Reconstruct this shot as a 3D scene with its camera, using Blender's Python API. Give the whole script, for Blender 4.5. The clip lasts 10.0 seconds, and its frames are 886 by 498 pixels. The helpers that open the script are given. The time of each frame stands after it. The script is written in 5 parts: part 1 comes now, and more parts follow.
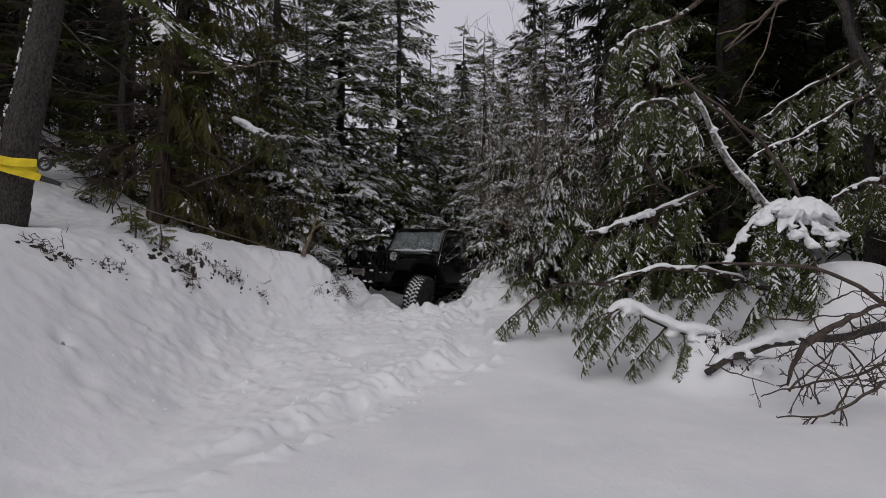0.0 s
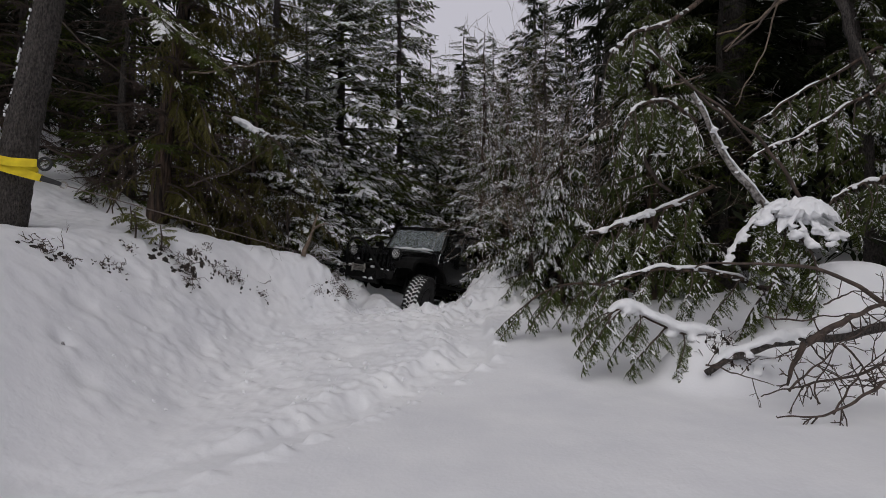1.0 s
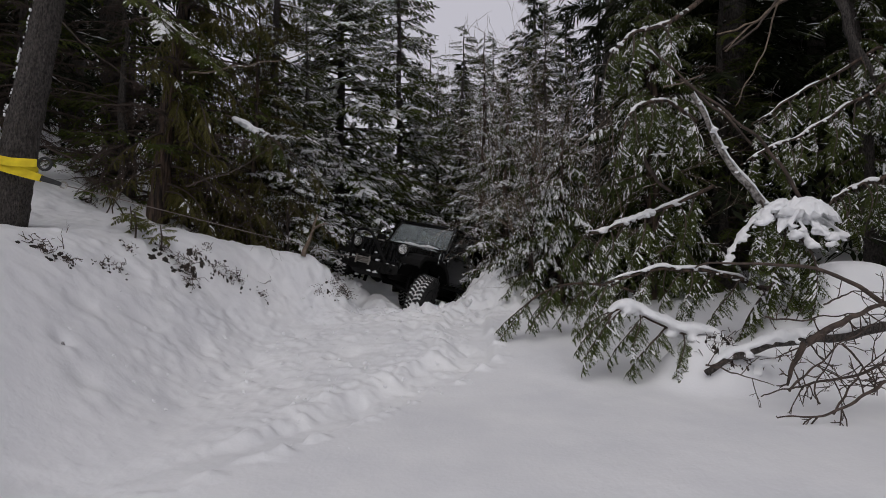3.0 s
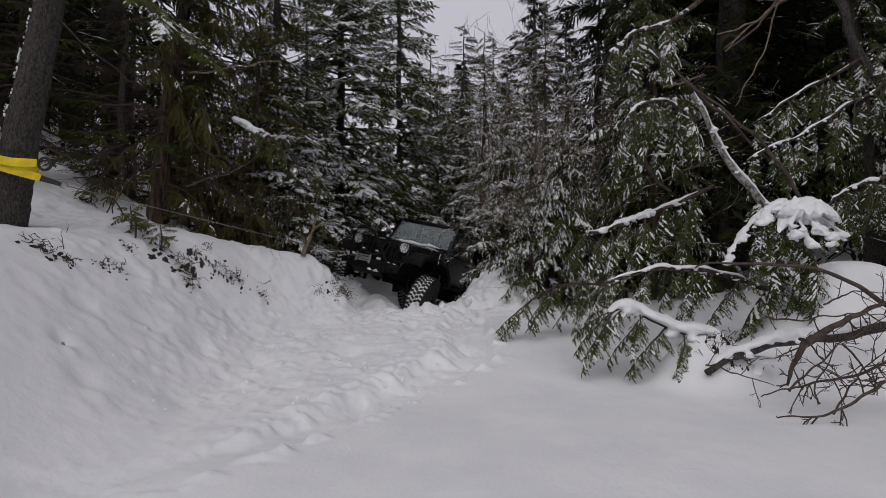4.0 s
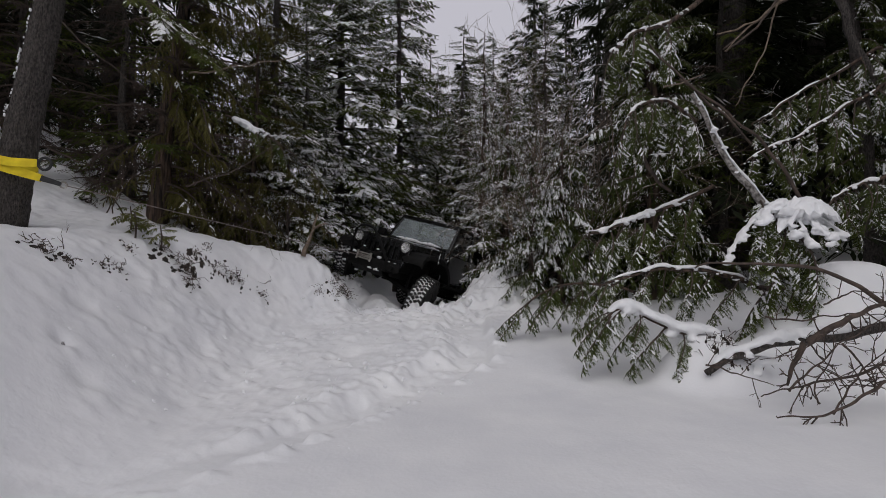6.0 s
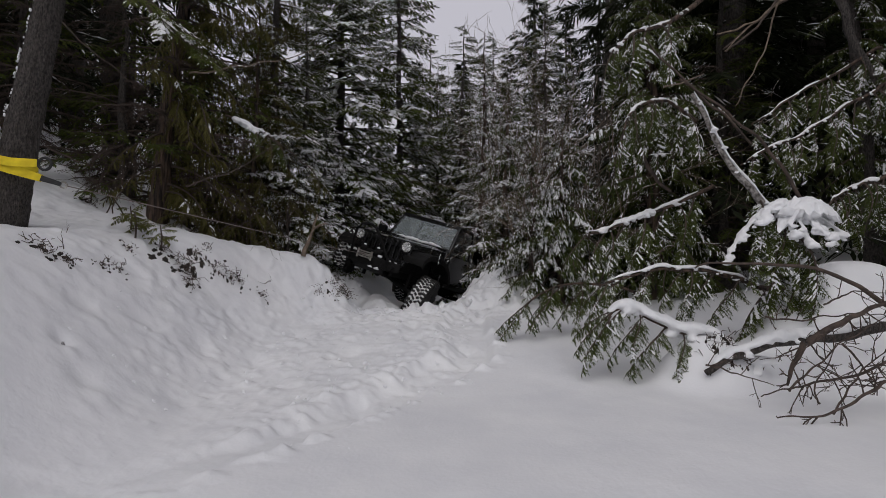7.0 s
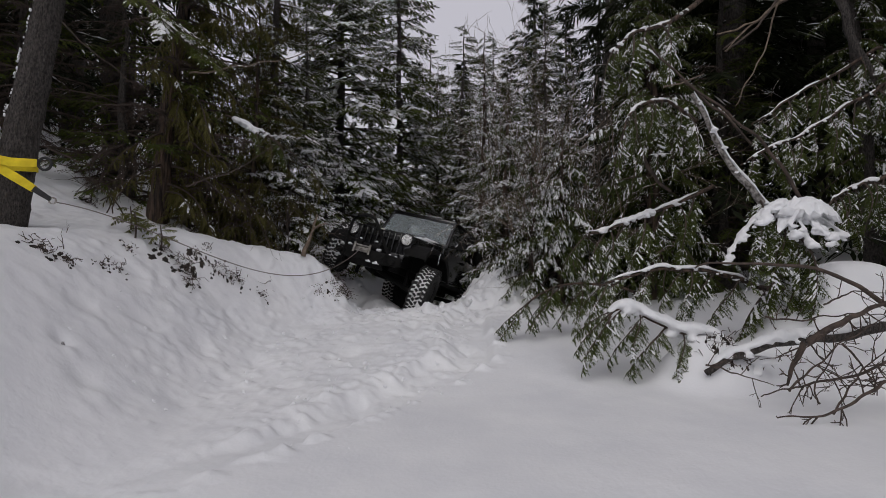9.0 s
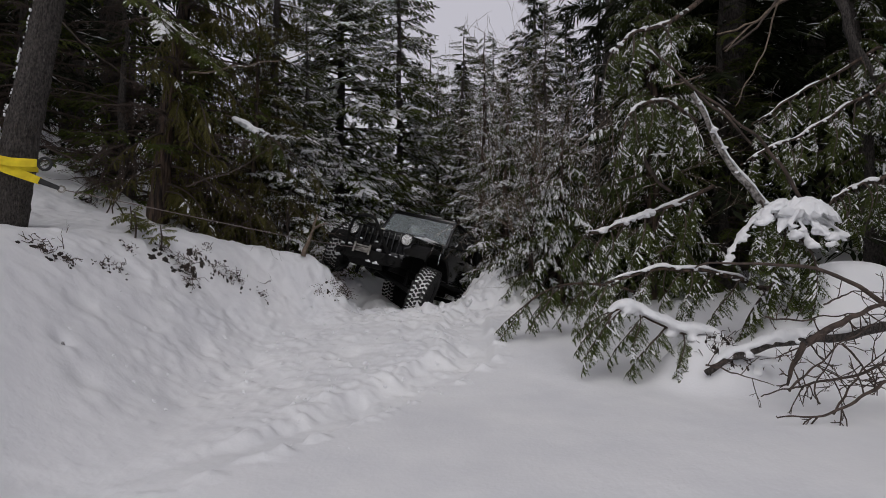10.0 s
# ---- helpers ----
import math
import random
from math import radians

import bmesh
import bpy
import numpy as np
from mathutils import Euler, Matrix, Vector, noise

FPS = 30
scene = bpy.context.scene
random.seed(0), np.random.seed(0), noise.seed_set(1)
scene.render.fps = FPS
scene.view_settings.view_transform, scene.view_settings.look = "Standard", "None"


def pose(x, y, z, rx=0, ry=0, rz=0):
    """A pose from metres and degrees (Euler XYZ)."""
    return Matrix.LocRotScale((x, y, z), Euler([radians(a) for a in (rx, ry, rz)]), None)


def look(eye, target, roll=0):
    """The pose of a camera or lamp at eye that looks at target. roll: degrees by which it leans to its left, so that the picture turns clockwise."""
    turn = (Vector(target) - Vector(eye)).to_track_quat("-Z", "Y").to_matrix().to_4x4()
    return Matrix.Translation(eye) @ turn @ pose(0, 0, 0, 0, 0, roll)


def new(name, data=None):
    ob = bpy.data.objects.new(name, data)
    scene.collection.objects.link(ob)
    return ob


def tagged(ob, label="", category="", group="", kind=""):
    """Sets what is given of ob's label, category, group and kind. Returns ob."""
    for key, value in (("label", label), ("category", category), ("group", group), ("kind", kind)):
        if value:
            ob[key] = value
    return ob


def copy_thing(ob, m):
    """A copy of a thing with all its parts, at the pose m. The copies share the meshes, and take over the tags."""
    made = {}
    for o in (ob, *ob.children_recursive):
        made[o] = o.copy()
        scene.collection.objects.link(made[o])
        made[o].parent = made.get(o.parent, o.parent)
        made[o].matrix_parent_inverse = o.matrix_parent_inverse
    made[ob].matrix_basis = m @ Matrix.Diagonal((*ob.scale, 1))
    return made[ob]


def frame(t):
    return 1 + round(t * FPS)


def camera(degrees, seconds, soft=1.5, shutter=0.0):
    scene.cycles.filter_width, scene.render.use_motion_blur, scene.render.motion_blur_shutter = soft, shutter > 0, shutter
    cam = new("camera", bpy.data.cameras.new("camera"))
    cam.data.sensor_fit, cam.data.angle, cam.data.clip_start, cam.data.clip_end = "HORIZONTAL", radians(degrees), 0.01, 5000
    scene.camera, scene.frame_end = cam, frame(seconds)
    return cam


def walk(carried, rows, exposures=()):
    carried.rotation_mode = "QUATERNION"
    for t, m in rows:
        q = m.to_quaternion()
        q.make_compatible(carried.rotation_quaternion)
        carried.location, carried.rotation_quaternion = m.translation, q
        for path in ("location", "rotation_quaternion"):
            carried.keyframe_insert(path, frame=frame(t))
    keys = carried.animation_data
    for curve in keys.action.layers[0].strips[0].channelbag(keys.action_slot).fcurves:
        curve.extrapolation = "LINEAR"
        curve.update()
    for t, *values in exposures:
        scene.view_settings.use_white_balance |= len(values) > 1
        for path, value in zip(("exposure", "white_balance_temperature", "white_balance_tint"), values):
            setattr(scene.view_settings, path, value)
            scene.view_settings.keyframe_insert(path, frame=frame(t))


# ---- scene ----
cam = camera(80, 10.0, soft=0.6)
walk(cam, [(0, pose(0, 0, 1.4, 90, 0, 0)), (10, pose(0, 0, 1.4, 90, 0, 0))])

# ---- light: an overcast winter sky ----
EXPOSURE = -0.25
SKY = 0.11
scene.view_settings.exposure = EXPOSURE
world = bpy.data.worlds.new("overcast_sky")
scene.world = world
world.use_nodes = True
wn, wl = world.node_tree.nodes, world.node_tree.links
sky = wn.new("ShaderNodeTexSky")
sky.sky_type = "NISHITA"
sky.sun_disc = False
sky.sun_elevation, sky.sun_rotation = radians(40), radians(150)
sky.air_density, sky.dust_density = 1.0, 6.0
grey = wn.new("ShaderNodeHueSaturation")
grey.inputs["Saturation"].default_value = 0.10
wl.new(sky.outputs[0], grey.inputs["Color"])
cloud = wn.new("ShaderNodeMix")
cloud.data_type = "RGBA"
cloud.inputs["Factor"].default_value = 0.8
wl.new(grey.outputs[0], cloud.inputs["A"])
cloud.inputs["B"].default_value = (6.3, 6.15, 6.95, 1)
wl.new(cloud.outputs["Result"], wn["Background"].inputs["Color"])
wn["Background"].inputs["Strength"].default_value = SKY
sun = new("sun", bpy.data.lights.new("sun", "SUN"))
sun.data.energy, sun.data.angle, sun.data.color = 0.85, radians(40), (1.0, 0.97, 0.93)
sun.matrix_world = look((-6.5, -12, 30), (0, 0, 15.5))


# ---- materials ----
def material(name, base, rough=0.6, metal=0.0, coat=0.0):
    m = bpy.data.materials.new(name)
    m.use_nodes = True
    b = m.node_tree.nodes["Principled BSDF"]
    b.inputs["Base Color"].default_value = (*base, 1)
    b.inputs["Roughness"].default_value = rough
    b.inputs["Metallic"].default_value = metal
    b.inputs["Coat Weight"].default_value = coat
    return m


def grain(m, dark, light, scale, bump=0.0, bump_scale=None, per="noise", stretch=None, distance=0.02, mid=(0.3, 0.7)):
    """Colour between dark and light, by noise or at random, and fine relief."""
    n, l = m.node_tree.nodes, m.node_tree.links
    b = n["Principled BSDF"]
    co = n.new("ShaderNodeTexCoord")
    mp = n.new("ShaderNodeMapping")
    l.new(co.outputs["Object"], mp.inputs["Vector"])
    if stretch:
        mp.inputs["Scale"].default_value = stretch
    no = n.new("ShaderNodeTexNoise")
    no.inputs["Scale"].default_value, no.inputs["Detail"].default_value = scale, 6
    l.new(mp.outputs[0], no.inputs["Vector"])
    ramp = n.new("ShaderNodeValToRGB")
    ramp.color_ramp.elements[0].position, ramp.color_ramp.elements[0].color = mid[0], (*dark, 1)
    ramp.color_ramp.elements[1].position, ramp.color_ramp.elements[1].color = mid[1], (*light, 1)
    if per == "noise":
        l.new(no.outputs["Fac"], ramp.inputs["Fac"])
    else:
        geo, info, add = n.new("ShaderNodeNewGeometry"), n.new("ShaderNodeObjectInfo"), n.new("ShaderNodeMath")
        add.operation = "MULTIPLY_ADD"
        l.new(info.outputs["Random"], add.inputs[0])
        add.inputs[1].default_value = 0.55
        half = n.new("ShaderNodeMath")
        half.operation = "MULTIPLY"
        half.inputs[1].default_value = 0.45
        l.new(geo.outputs["Random Per Island"], half.inputs[0])
        l.new(half.outputs[0], add.inputs[2])
        l.new(add.outputs[0], ramp.inputs["Fac"])
    l.new(ramp.outputs["Color"], b.inputs["Base Color"])
    if bump:
        fine = n.new("ShaderNodeTexNoise")
        fine.inputs["Scale"].default_value, fine.inputs["Detail"].default_value = bump_scale or scale * 5, 8
        l.new(mp.outputs[0], fine.inputs["Vector"])
        bp = n.new("ShaderNodeBump")
        bp.inputs["Strength"].default_value, bp.inputs["Distance"].default_value = bump, distance
        l.new(fine.outputs["Fac"], bp.inputs["Height"])
        l.new(bp.outputs[0], b.inputs["Normal"])
    return m


SNOW = grain(material("snow", (0.8, 0.8, 0.81), 0.65), (0.74, 0.745, 0.77), (0.84, 0.84, 0.85), 1.3, 0.18, 30, distance=0.02)
SNOW_LOAD = grain(material("snow_load", (0.8, 0.8, 0.82), 0.65), (0.74, 0.75, 0.77), (0.85, 0.85, 0.86), 9, 0.3, 60, distance=0.01)
SPRUCE = grain(material("spruce_needles", (0.05, 0.07, 0.03), 0.55), (0.046, 0.062, 0.014), (0.128, 0.150, 0.034), 5, per="island", mid=(0, 1))
CEDAR = grain(material("cedar_fronds", (0.06, 0.09, 0.03), 0.5), (0.040, 0.054, 0.015), (0.105, 0.128, 0.035), 5, per="island", mid=(0, 1))
OLIVE = grain(material("olive_fronds", (0.1, 0.1, 0.03), 0.55), (0.054, 0.049, 0.017), (0.150, 0.138, 0.042), 5, per="island", mid=(0, 1))
# spruce green darkened, with the shade of the deep woods in its colour
SHADEGREEN = grain(material("shaded_far_needles", (0.04, 0.055, 0.03), 0.6), (0.012, 0.016, 0.008), (0.034, 0.042, 0.018), 5, per="island", mid=(0, 1))
LICHEN = grain(material("lichen_bark", (0.2, 0.18, 0.16), 0.85), (0.05, 0.042, 0.036), (0.36, 0.34, 0.32), 34, 0.9, 60, distance=0.02, mid=(0.36, 0.66))
LIME = grain(material("young_cedar_fronds", (0.1, 0.12, 0.03), 0.5), (0.070, 0.078, 0.014), (0.17, 0.175, 0.040), 5, per="island", mid=(0, 1))
for leaf in (SPRUCE, CEDAR, OLIVE, SHADEGREEN, LIME):
    leaf.node_tree.nodes["Principled BSDF"].inputs["Specular IOR Level"].default_value = 0.15
    n, l = leaf.node_tree.nodes, leaf.node_tree.links
    thin, both = n.new("ShaderNodeBsdfTranslucent"), n.new("ShaderNodeMixShader")
    both.inputs[0].default_value = 0.35
    l.new(n["Color Ramp"].outputs["Color"], thin.inputs["Color"])
    l.new(n["Principled BSDF"].outputs[0], both.inputs[1])
    l.new(thin.outputs[0], both.inputs[2])
    l.new(both.outputs[0], n["Material Output"].inputs["Surface"])
BARK = grain(material("bark", (0.12, 0.09, 0.07), 0.85), (0.018, 0.015, 0.014), (0.118, 0.102, 0.091), 60, 1.0, 70, stretch=(1, 1, 0.45), distance=0.06, mid=(0.32, 0.76))
REDBARK = grain(material("cedar_bark", (0.15, 0.09, 0.06), 0.85), (0.016, 0.011, 0.009), (0.120, 0.078, 0.056), 22, 1.0, 40, stretch=(1, 1, 0.12), distance=0.04, mid=(0.36, 0.66))
TWIG = grain(material("twig_bark", (0.09, 0.065, 0.05), 0.8), (0.030, 0.022, 0.018), (0.095, 0.066, 0.052), 14, 0.4, 60)
GREYTWIG = grain(material("grey_twig_bark", (0.16, 0.13, 0.11), 0.8), (0.09, 0.066, 0.048), (0.23, 0.175, 0.13), 14, 0.4, 60)
EARTH = grain(material("earth", (0.05, 0.04, 0.03), 0.95), (0.012, 0.010, 0.008), (0.045, 0.036, 0.028), 12, 0.8, 40)


# ---- mesh helpers ----
def to_mesh(name, verts, faces, mats, idx=None, smooth=False):
    me = bpy.data.meshes.new(name)
    me.from_pydata([tuple(v) for v in verts], [], faces)
    for m in mats:
        me.materials.append(m)
    if idx is not None:
        me.polygons.foreach_set("material_index", np.array(idx, dtype=np.int32))
    if smooth:
        me.polygons.foreach_set("use_smooth", np.ones(len(faces), dtype=bool))
    me.update()
    return me


def part(name, bm, mat, parent=None, label="", smooth=True):
    """Links a bmesh as one mesh object under a thing or a part."""
    me = bpy.data.meshes.new(name)
    bm.to_mesh(me)
    bm.free()
    me.materials.append(mat)
    if smooth:
        me.polygons.foreach_set("use_smooth", np.ones(len(me.polygons), dtype=bool))
        me.set_sharp_from_angle(angle=radians(38))
    ob = new(name, me)
    ob.parent = parent
    return tagged(ob, label)


def hang(name, me, parent, m, label=""):
    ob = new(name, me)
    ob.parent = parent
    ob.matrix_basis = m
    return tagged(ob, label, kind="stuff" if name == "snow_load" else "")


def add_box(bm, centre, size, bevel=0.0, turn=None, segments=2):
    r = bmesh.ops.create_cube(bm, size=1.0)
    vs = r["verts"]
    m = Matrix.Translation(centre) @ (turn or Matrix()) @ Matrix.Diagonal((*size, 1))
    bmesh.ops.transform(bm, matrix=m, verts=vs)
    if bevel:
        es = list({e for v in vs for e in v.link_edges})
        bmesh.ops.bevel(bm, geom=es, offset=bevel, segments=segments, affect="EDGES", profile=0.6)
    return bm


def box(centre, size, bevel=0.0, turn=None):
    return add_box(bmesh.new(), centre, size, bevel, turn)


def prism(points, y0, y1, bevel=0.0, taper=1.0):
    """A side outline in x and z, drawn out from y0 to y1."""
    bm = bmesh.new()
    a = [bm.verts.new((x, y0, z)) for x, z in points]
    b = [bm.verts.new((x, y1 * (taper if k else 1), z)) for k, (x, z) in enumerate(points)]
    n = len(points)
    bm.faces.new(a[::-1]), bm.faces.new(b)
    for i in range(n):
        bm.faces.new((a[i], a[(i + 1) % n], b[(i + 1) % n], b[i]))
    bmesh.ops.recalc_face_normals(bm, faces=bm.faces)
    if bevel:
        bmesh.ops.bevel(bm, geom=list(bm.edges), offset=bevel, segments=2, affect="EDGES", profile=0.6)
    return bm


def hull(corners, bevel=0.0):
    bm = bmesh.new()
    for c in corners:
        bm.verts.new(c)
    bmesh.ops.convex_hull(bm, input=bm.verts)
    bmesh.ops.dissolve_limit(bm, angle_limit=radians(3), verts=bm.verts, edges=bm.edges)
    if bevel:
        bmesh.ops.bevel(bm, geom=list(bm.edges), offset=bevel, segments=3, affect="EDGES", profile=0.6)
    bmesh.ops.recalc_face_normals(bm, faces=bm.faces)
    return bm


def tube_data(path, radii, sides=7, wobble=0.0, rng=None):
    """Vertices and faces of a tapered tube along a path."""
    verts, faces = [], []
    path = [Vector(p) for p in path]
    n = len(path)
    ref = Vector((0.31, 0.77, 0.55)).normalized()
    for i, p in enumerate(path):
        d = (path[min(i + 1, n - 1)] - path[max(i - 1, 0)]).normalized()
        u = d.cross(ref)
        u = u.normalized() if u.length > 1e-4 else d.orthogonal().normalized()
        w = d.cross(u)
        for k in range(sides):
            a = 2 * math.pi * k / sides
            r = radii[i] * (1 + (rng.uniform(-wobble, wobble) if rng else 0))
            verts.append(p + (u * math.cos(a) + w * math.sin(a)) * r)
    for i in range(n - 1):
        for k in range(sides):
            a, b = i * sides + k, i * sides + (k + 1) % sides
            faces.append((a, b, b + sides, a + sides))
    faces.append(tuple(range(sides))[::-1])
    faces.append(tuple((n - 1) * sides + k for k in range(sides)))
    return verts, faces


def tube(path, radius, sides=8):
    bm = bmesh.new()
    v, f = tube_data(path, radius if isinstance(radius, (list, tuple)) else [radius] * len(path), sides)
    vs = [bm.verts.new(p) for p in v]
    for q in f:
        bm.faces.new([vs[i] for i in q])
    bmesh.ops.recalc_face_normals(bm, faces=bm.faces)
    return bm


def lathe(profile, sides=28, axis="y"):
    """Turns (along, radius) pairs about an axis."""
    bm = bmesh.new()
    rings = []
    for a, r in profile:
        ring = []
        for k in range(sides):
            t = 2 * math.pi * k / sides
            c, s = r * math.cos(t), r * math.sin(t)
            ring.append(bm.verts.new((c, a, s) if axis == "y" else (a, c, s) if axis == "x" else (c, s, a)))
        rings.append(ring)
    for p, q in zip(rings, rings[1:]):
        for k in range(sides):
            bm.faces.new((p[k], p[(k + 1) % sides], q[(k + 1) % sides], q[k]))
    bm.faces.new(rings[0]), bm.faces.new(rings[-1])
    bmesh.ops.recalc_face_normals(bm, faces=bm.faces)
    return bm


# ---- ground: one sheet of snow ----
def lattice(seed, n=128):
    return np.random.RandomState(seed).rand(n, n)


LAT = [lattice(s) for s in range(6)]


def vnoise(x, y, k=0):
    g = LAT[k]
    n = g.shape[0]
    xi, yi = np.floor(x).astype(int), np.floor(y).astype(int)
    fx, fy = x - xi, y - yi
    fx, fy = fx * fx * (3 - 2 * fx), fy * fy * (3 - 2 * fy)
    a, b, c, d = g[xi % n, yi % n], g[(xi + 1) % n, yi % n], g[xi % n, (yi + 1) % n], g[(xi + 1) % n, (yi + 1) % n]
    return (a * (1 - fx) + b * fx) * (1 - fy) + (c * (1 - fx) + d * fx) * fy - 0.5


def fbm(x, y, octaves=4, k=0):
    out, amp = 0, 1.0
    for o in range(octaves):
        c, d = math.cos(0.6 + 0.9 * o), math.sin(0.6 + 0.9 * o)
        out = out + amp * vnoise((x * c - y * d) * 2 ** o + 17.3 * o, (x * d + y * c) * 2 ** o + 9.1 * o, (k + o) % 6)
        amp *= 0.5
    return out


def step(a, b, v):
    t = np.clip((v - a) / (b - a), 0, 1)
    return t * t * (3 - 2 * t)


def bump(x, y, cx, cy, rx, ry, h, turn=0.0, power=2):
    c, s = math.cos(radians(turn)), math.sin(radians(turn))
    u, v = ((x - cx) * c + (y - cy) * s) / rx, (-(x - cx) * s + (y - cy) * c) / ry
    return h * np.exp(-np.abs(u * u + v * v) ** (power / 2))


TOE = ([2.0, 5.2, 6.5, 7.5, 8.2, 9.2, 11.0, 40.0], [-2.0, -2.0, -2.1, -1.75, -1.2, -1.75, -1.7, -1.7])
WIDE = ([2.0, 5.2, 7.0, 8.0, 8.5, 9.5, 40.0], [2.3, 2.1, 1.6, 1.1, 0.7, 0.9, 1.2])
HIGH = ([2.0, 5.2, 7.0, 8.0, 8.5, 9.5, 40.0], [1.60, 1.58, 1.36, 0.93, 0.70, 0.70, 1.0])


def height(x, y):
    x, y = np.asarray(x, float), np.asarray(y, float)
    z = 0.40 * step(4.6, 8.1, y) - 0.36 * step(8.5, 9.6, y) - 0.04 * step(3.5, 2.2, y)
    wave = 0.04 * fbm(x * 0.8, y * 0.8, 2, 3)
    s = np.interp(y, *TOE) - x + wave * 2
    w, h = np.interp(y, *WIDE), np.interp(y, *HIGH)
    z = z + h * step(0, 1, s / w) + (0.20 * np.clip(s - w, 0, 1.4) + 0.5 * np.clip(s - w - 1.4, 0, 14)) * step(4.8, 6.5, y)
    # right verge
    z = z + 0.10 * np.clip(x - 1.6, 0, 14) * step(5.2, 8.5, y) + 0.25 * np.clip(x - 6, 0, 14) * step(6, 9, y)
    z = z + bump(x, y, 1.05, 9.5, 0.75, 0.95, 0.86, 15, 3)
    z = z + bump(x, y, -1.72, 7.95, 0.33, 0.30, 0.12)
    # heap between the ruts, under the car
    z = z + bump(x, y, -1.82, 10.06, 0.38, 0.36, 0.74, -25, 3) + bump(x, y, -1.25, 10.0, 0.40, 0.34, 0.28, 0, 3) + bump(x, y, -1.12, 9.55, 0.44, 0.36, 0.40, 0, 3) + bump(x, y, -1.62, 9.5, 0.38, 0.32, 0.12)
    # lip of broken snow before the wheels
    z = z + bump(x, y, -0.30, 8.25, 0.24, 0.22, 0.03) + bump(x, y, -1.1, 8.15, 0.5, 0.18, -0.06)
    # trodden dents in the bank and along its foot
    for cx, cy, r, deep in ((-3.0, 4.17, 0.07, 0.07), (-2.75, 4.05, 0.12, 0.05), (-2.95, 5.2, 0.14, 0.06), (-2.6, 5.6, 0.16, 0.06), (-3.2, 4.7, 0.12, 0.05), (-2.1, 5.9, 0.16, 0.05), (-1.6, 5.3, 0.18, 0.04), (-1.1, 6.2, 0.2, 0.05), (-2.3, 4.6, 0.15, 0.045), (-1.9, 6.9, 0.16, 0.05)):
        z = z + bump(x, y, cx, cy, r, r * 0.8, -deep, 30 * cx) + bump(x, y, cx + r * 1.5, cy - r * 0.6, r * 0.8, r * 0.7, deep * 0.4)
    # heaped snow on the right
    z = z + bump(x, y, 4.50, 5.80, 1.0, 0.52, 1.12, 0, 3) + bump(x, y, 2.74, 5.44, 0.44, 0.34, 0.47, -20, 3)
    return z


def relief(x, y):
    # a smooth drift on the right; left of its edge the snow is trodden, churned and crumbly
    edge = -1.31 + 0.72 * np.clip(y - 3.36, -3, 2.7) + 0.06 * np.clip(y - 6.06, 0, 6) + 0.10 * fbm(x * 0.5, y * 1.3, 2, 4)
    left = edge - x
    churn = step(-0.05, 0.35, left) * step(16, 10, y)
    arc = x - 0.8 * height(x, y)
    work = churn * (0.30 + 0.55 * step(3.9, 5.4, y)) * (1 - 0.15 * step(-1.9, -2.8, x))
    u, v = x * 0.58 + y * 0.81, x * 0.81 - y * 0.58
    rough = 0.045 * fbm(arc * 1.1, y * 0.9, 2, 1) + 0.036 * np.abs(fbm(arc * 3.1, y * 2.8, 3, 2)) + 0.070 * np.clip(fbm(arc * 5.2, y * 4.8, 3, 5) - 0.10, 0, 1) + 0.026 * np.clip(fbm(arc * 11, y * 11, 2, 4), -0.05, 1)
    streak = churn * 0.018 * step(-3.0, -1.6, x) * fbm(u * 0.8, v * 5.0, 3, 3)
    holes = work * 0.30 * np.clip(fbm(x * 2.2 + 4, y * 1.7, 2, 4) - 0.33, 0, 1)
    rim = np.exp(-(left / 0.13) ** 2) * (0.10 * np.clip(fbm(x * 6, y * 6, 3, 0), 0, 1)) * step(9, 7, y) - 0.016 * np.exp(-((left - 0.5) / 0.25) ** 2) * step(9, 7, y)
    # the wheels' trench along the drift, with a ragged far wall
    wob, run = 0.30 * fbm(x * 1.7, y * 1.7, 4, 1), step(3.1, 4.3, y) * step(9, 7.5, y)
    rim = rim - 0.085 * step(0.0, 0.14, left + 0.2 * wob) * step(0.74, 0.50, left + wob) * run
    rim = rim + 0.10 * np.exp(-((left + wob - 0.78) / 0.22) ** 2) * np.abs(fbm(x * 5, y * 5, 3, 4)) * run
    near_car = np.exp(-(((x + 0.4) / 1.9) ** 2 + ((y - 8.5) / 0.85) ** 2))
    jag = near_car * (0.16 * np.abs(fbm(x * 4.5, y * 4.5, 4, 5)) + 0.11 * np.clip(fbm(x * 8.5, y * 8.5, 3, 3), -0.05, 0.5) + 0.09 * np.clip(fbm(x * 3.3 + 7, y * 3.3, 2, 1), -0.1, 0.3))
    jag = jag + np.exp(-(((x - 0.7) / 0.8) ** 2 + ((y - 9.0) / 0.8) ** 2)) * (0.16 * np.abs(fbm(x * 5, y * 5, 3, 2)) + 0.10 * np.clip(fbm(x * 10, y * 10, 3, 1), -0.05, 0.5))
    jag = jag + np.exp(-(((x + 1.6) / 0.7) ** 2 + ((y - 10.4) / 0.7) ** 2)) * 0.14 * fbm(x * 5, y * 5, 3, 1)
    soft = 0.030 * fbm(x * 0.9, y * 0.9, 2, 2) + 0.004 * fbm(x * 5, y * 5, 2, 3)
    return work * rough + streak - holes + rim + jag + soft


def ground_z(x, y):
    return float(height(x, y) + relief(x, y))


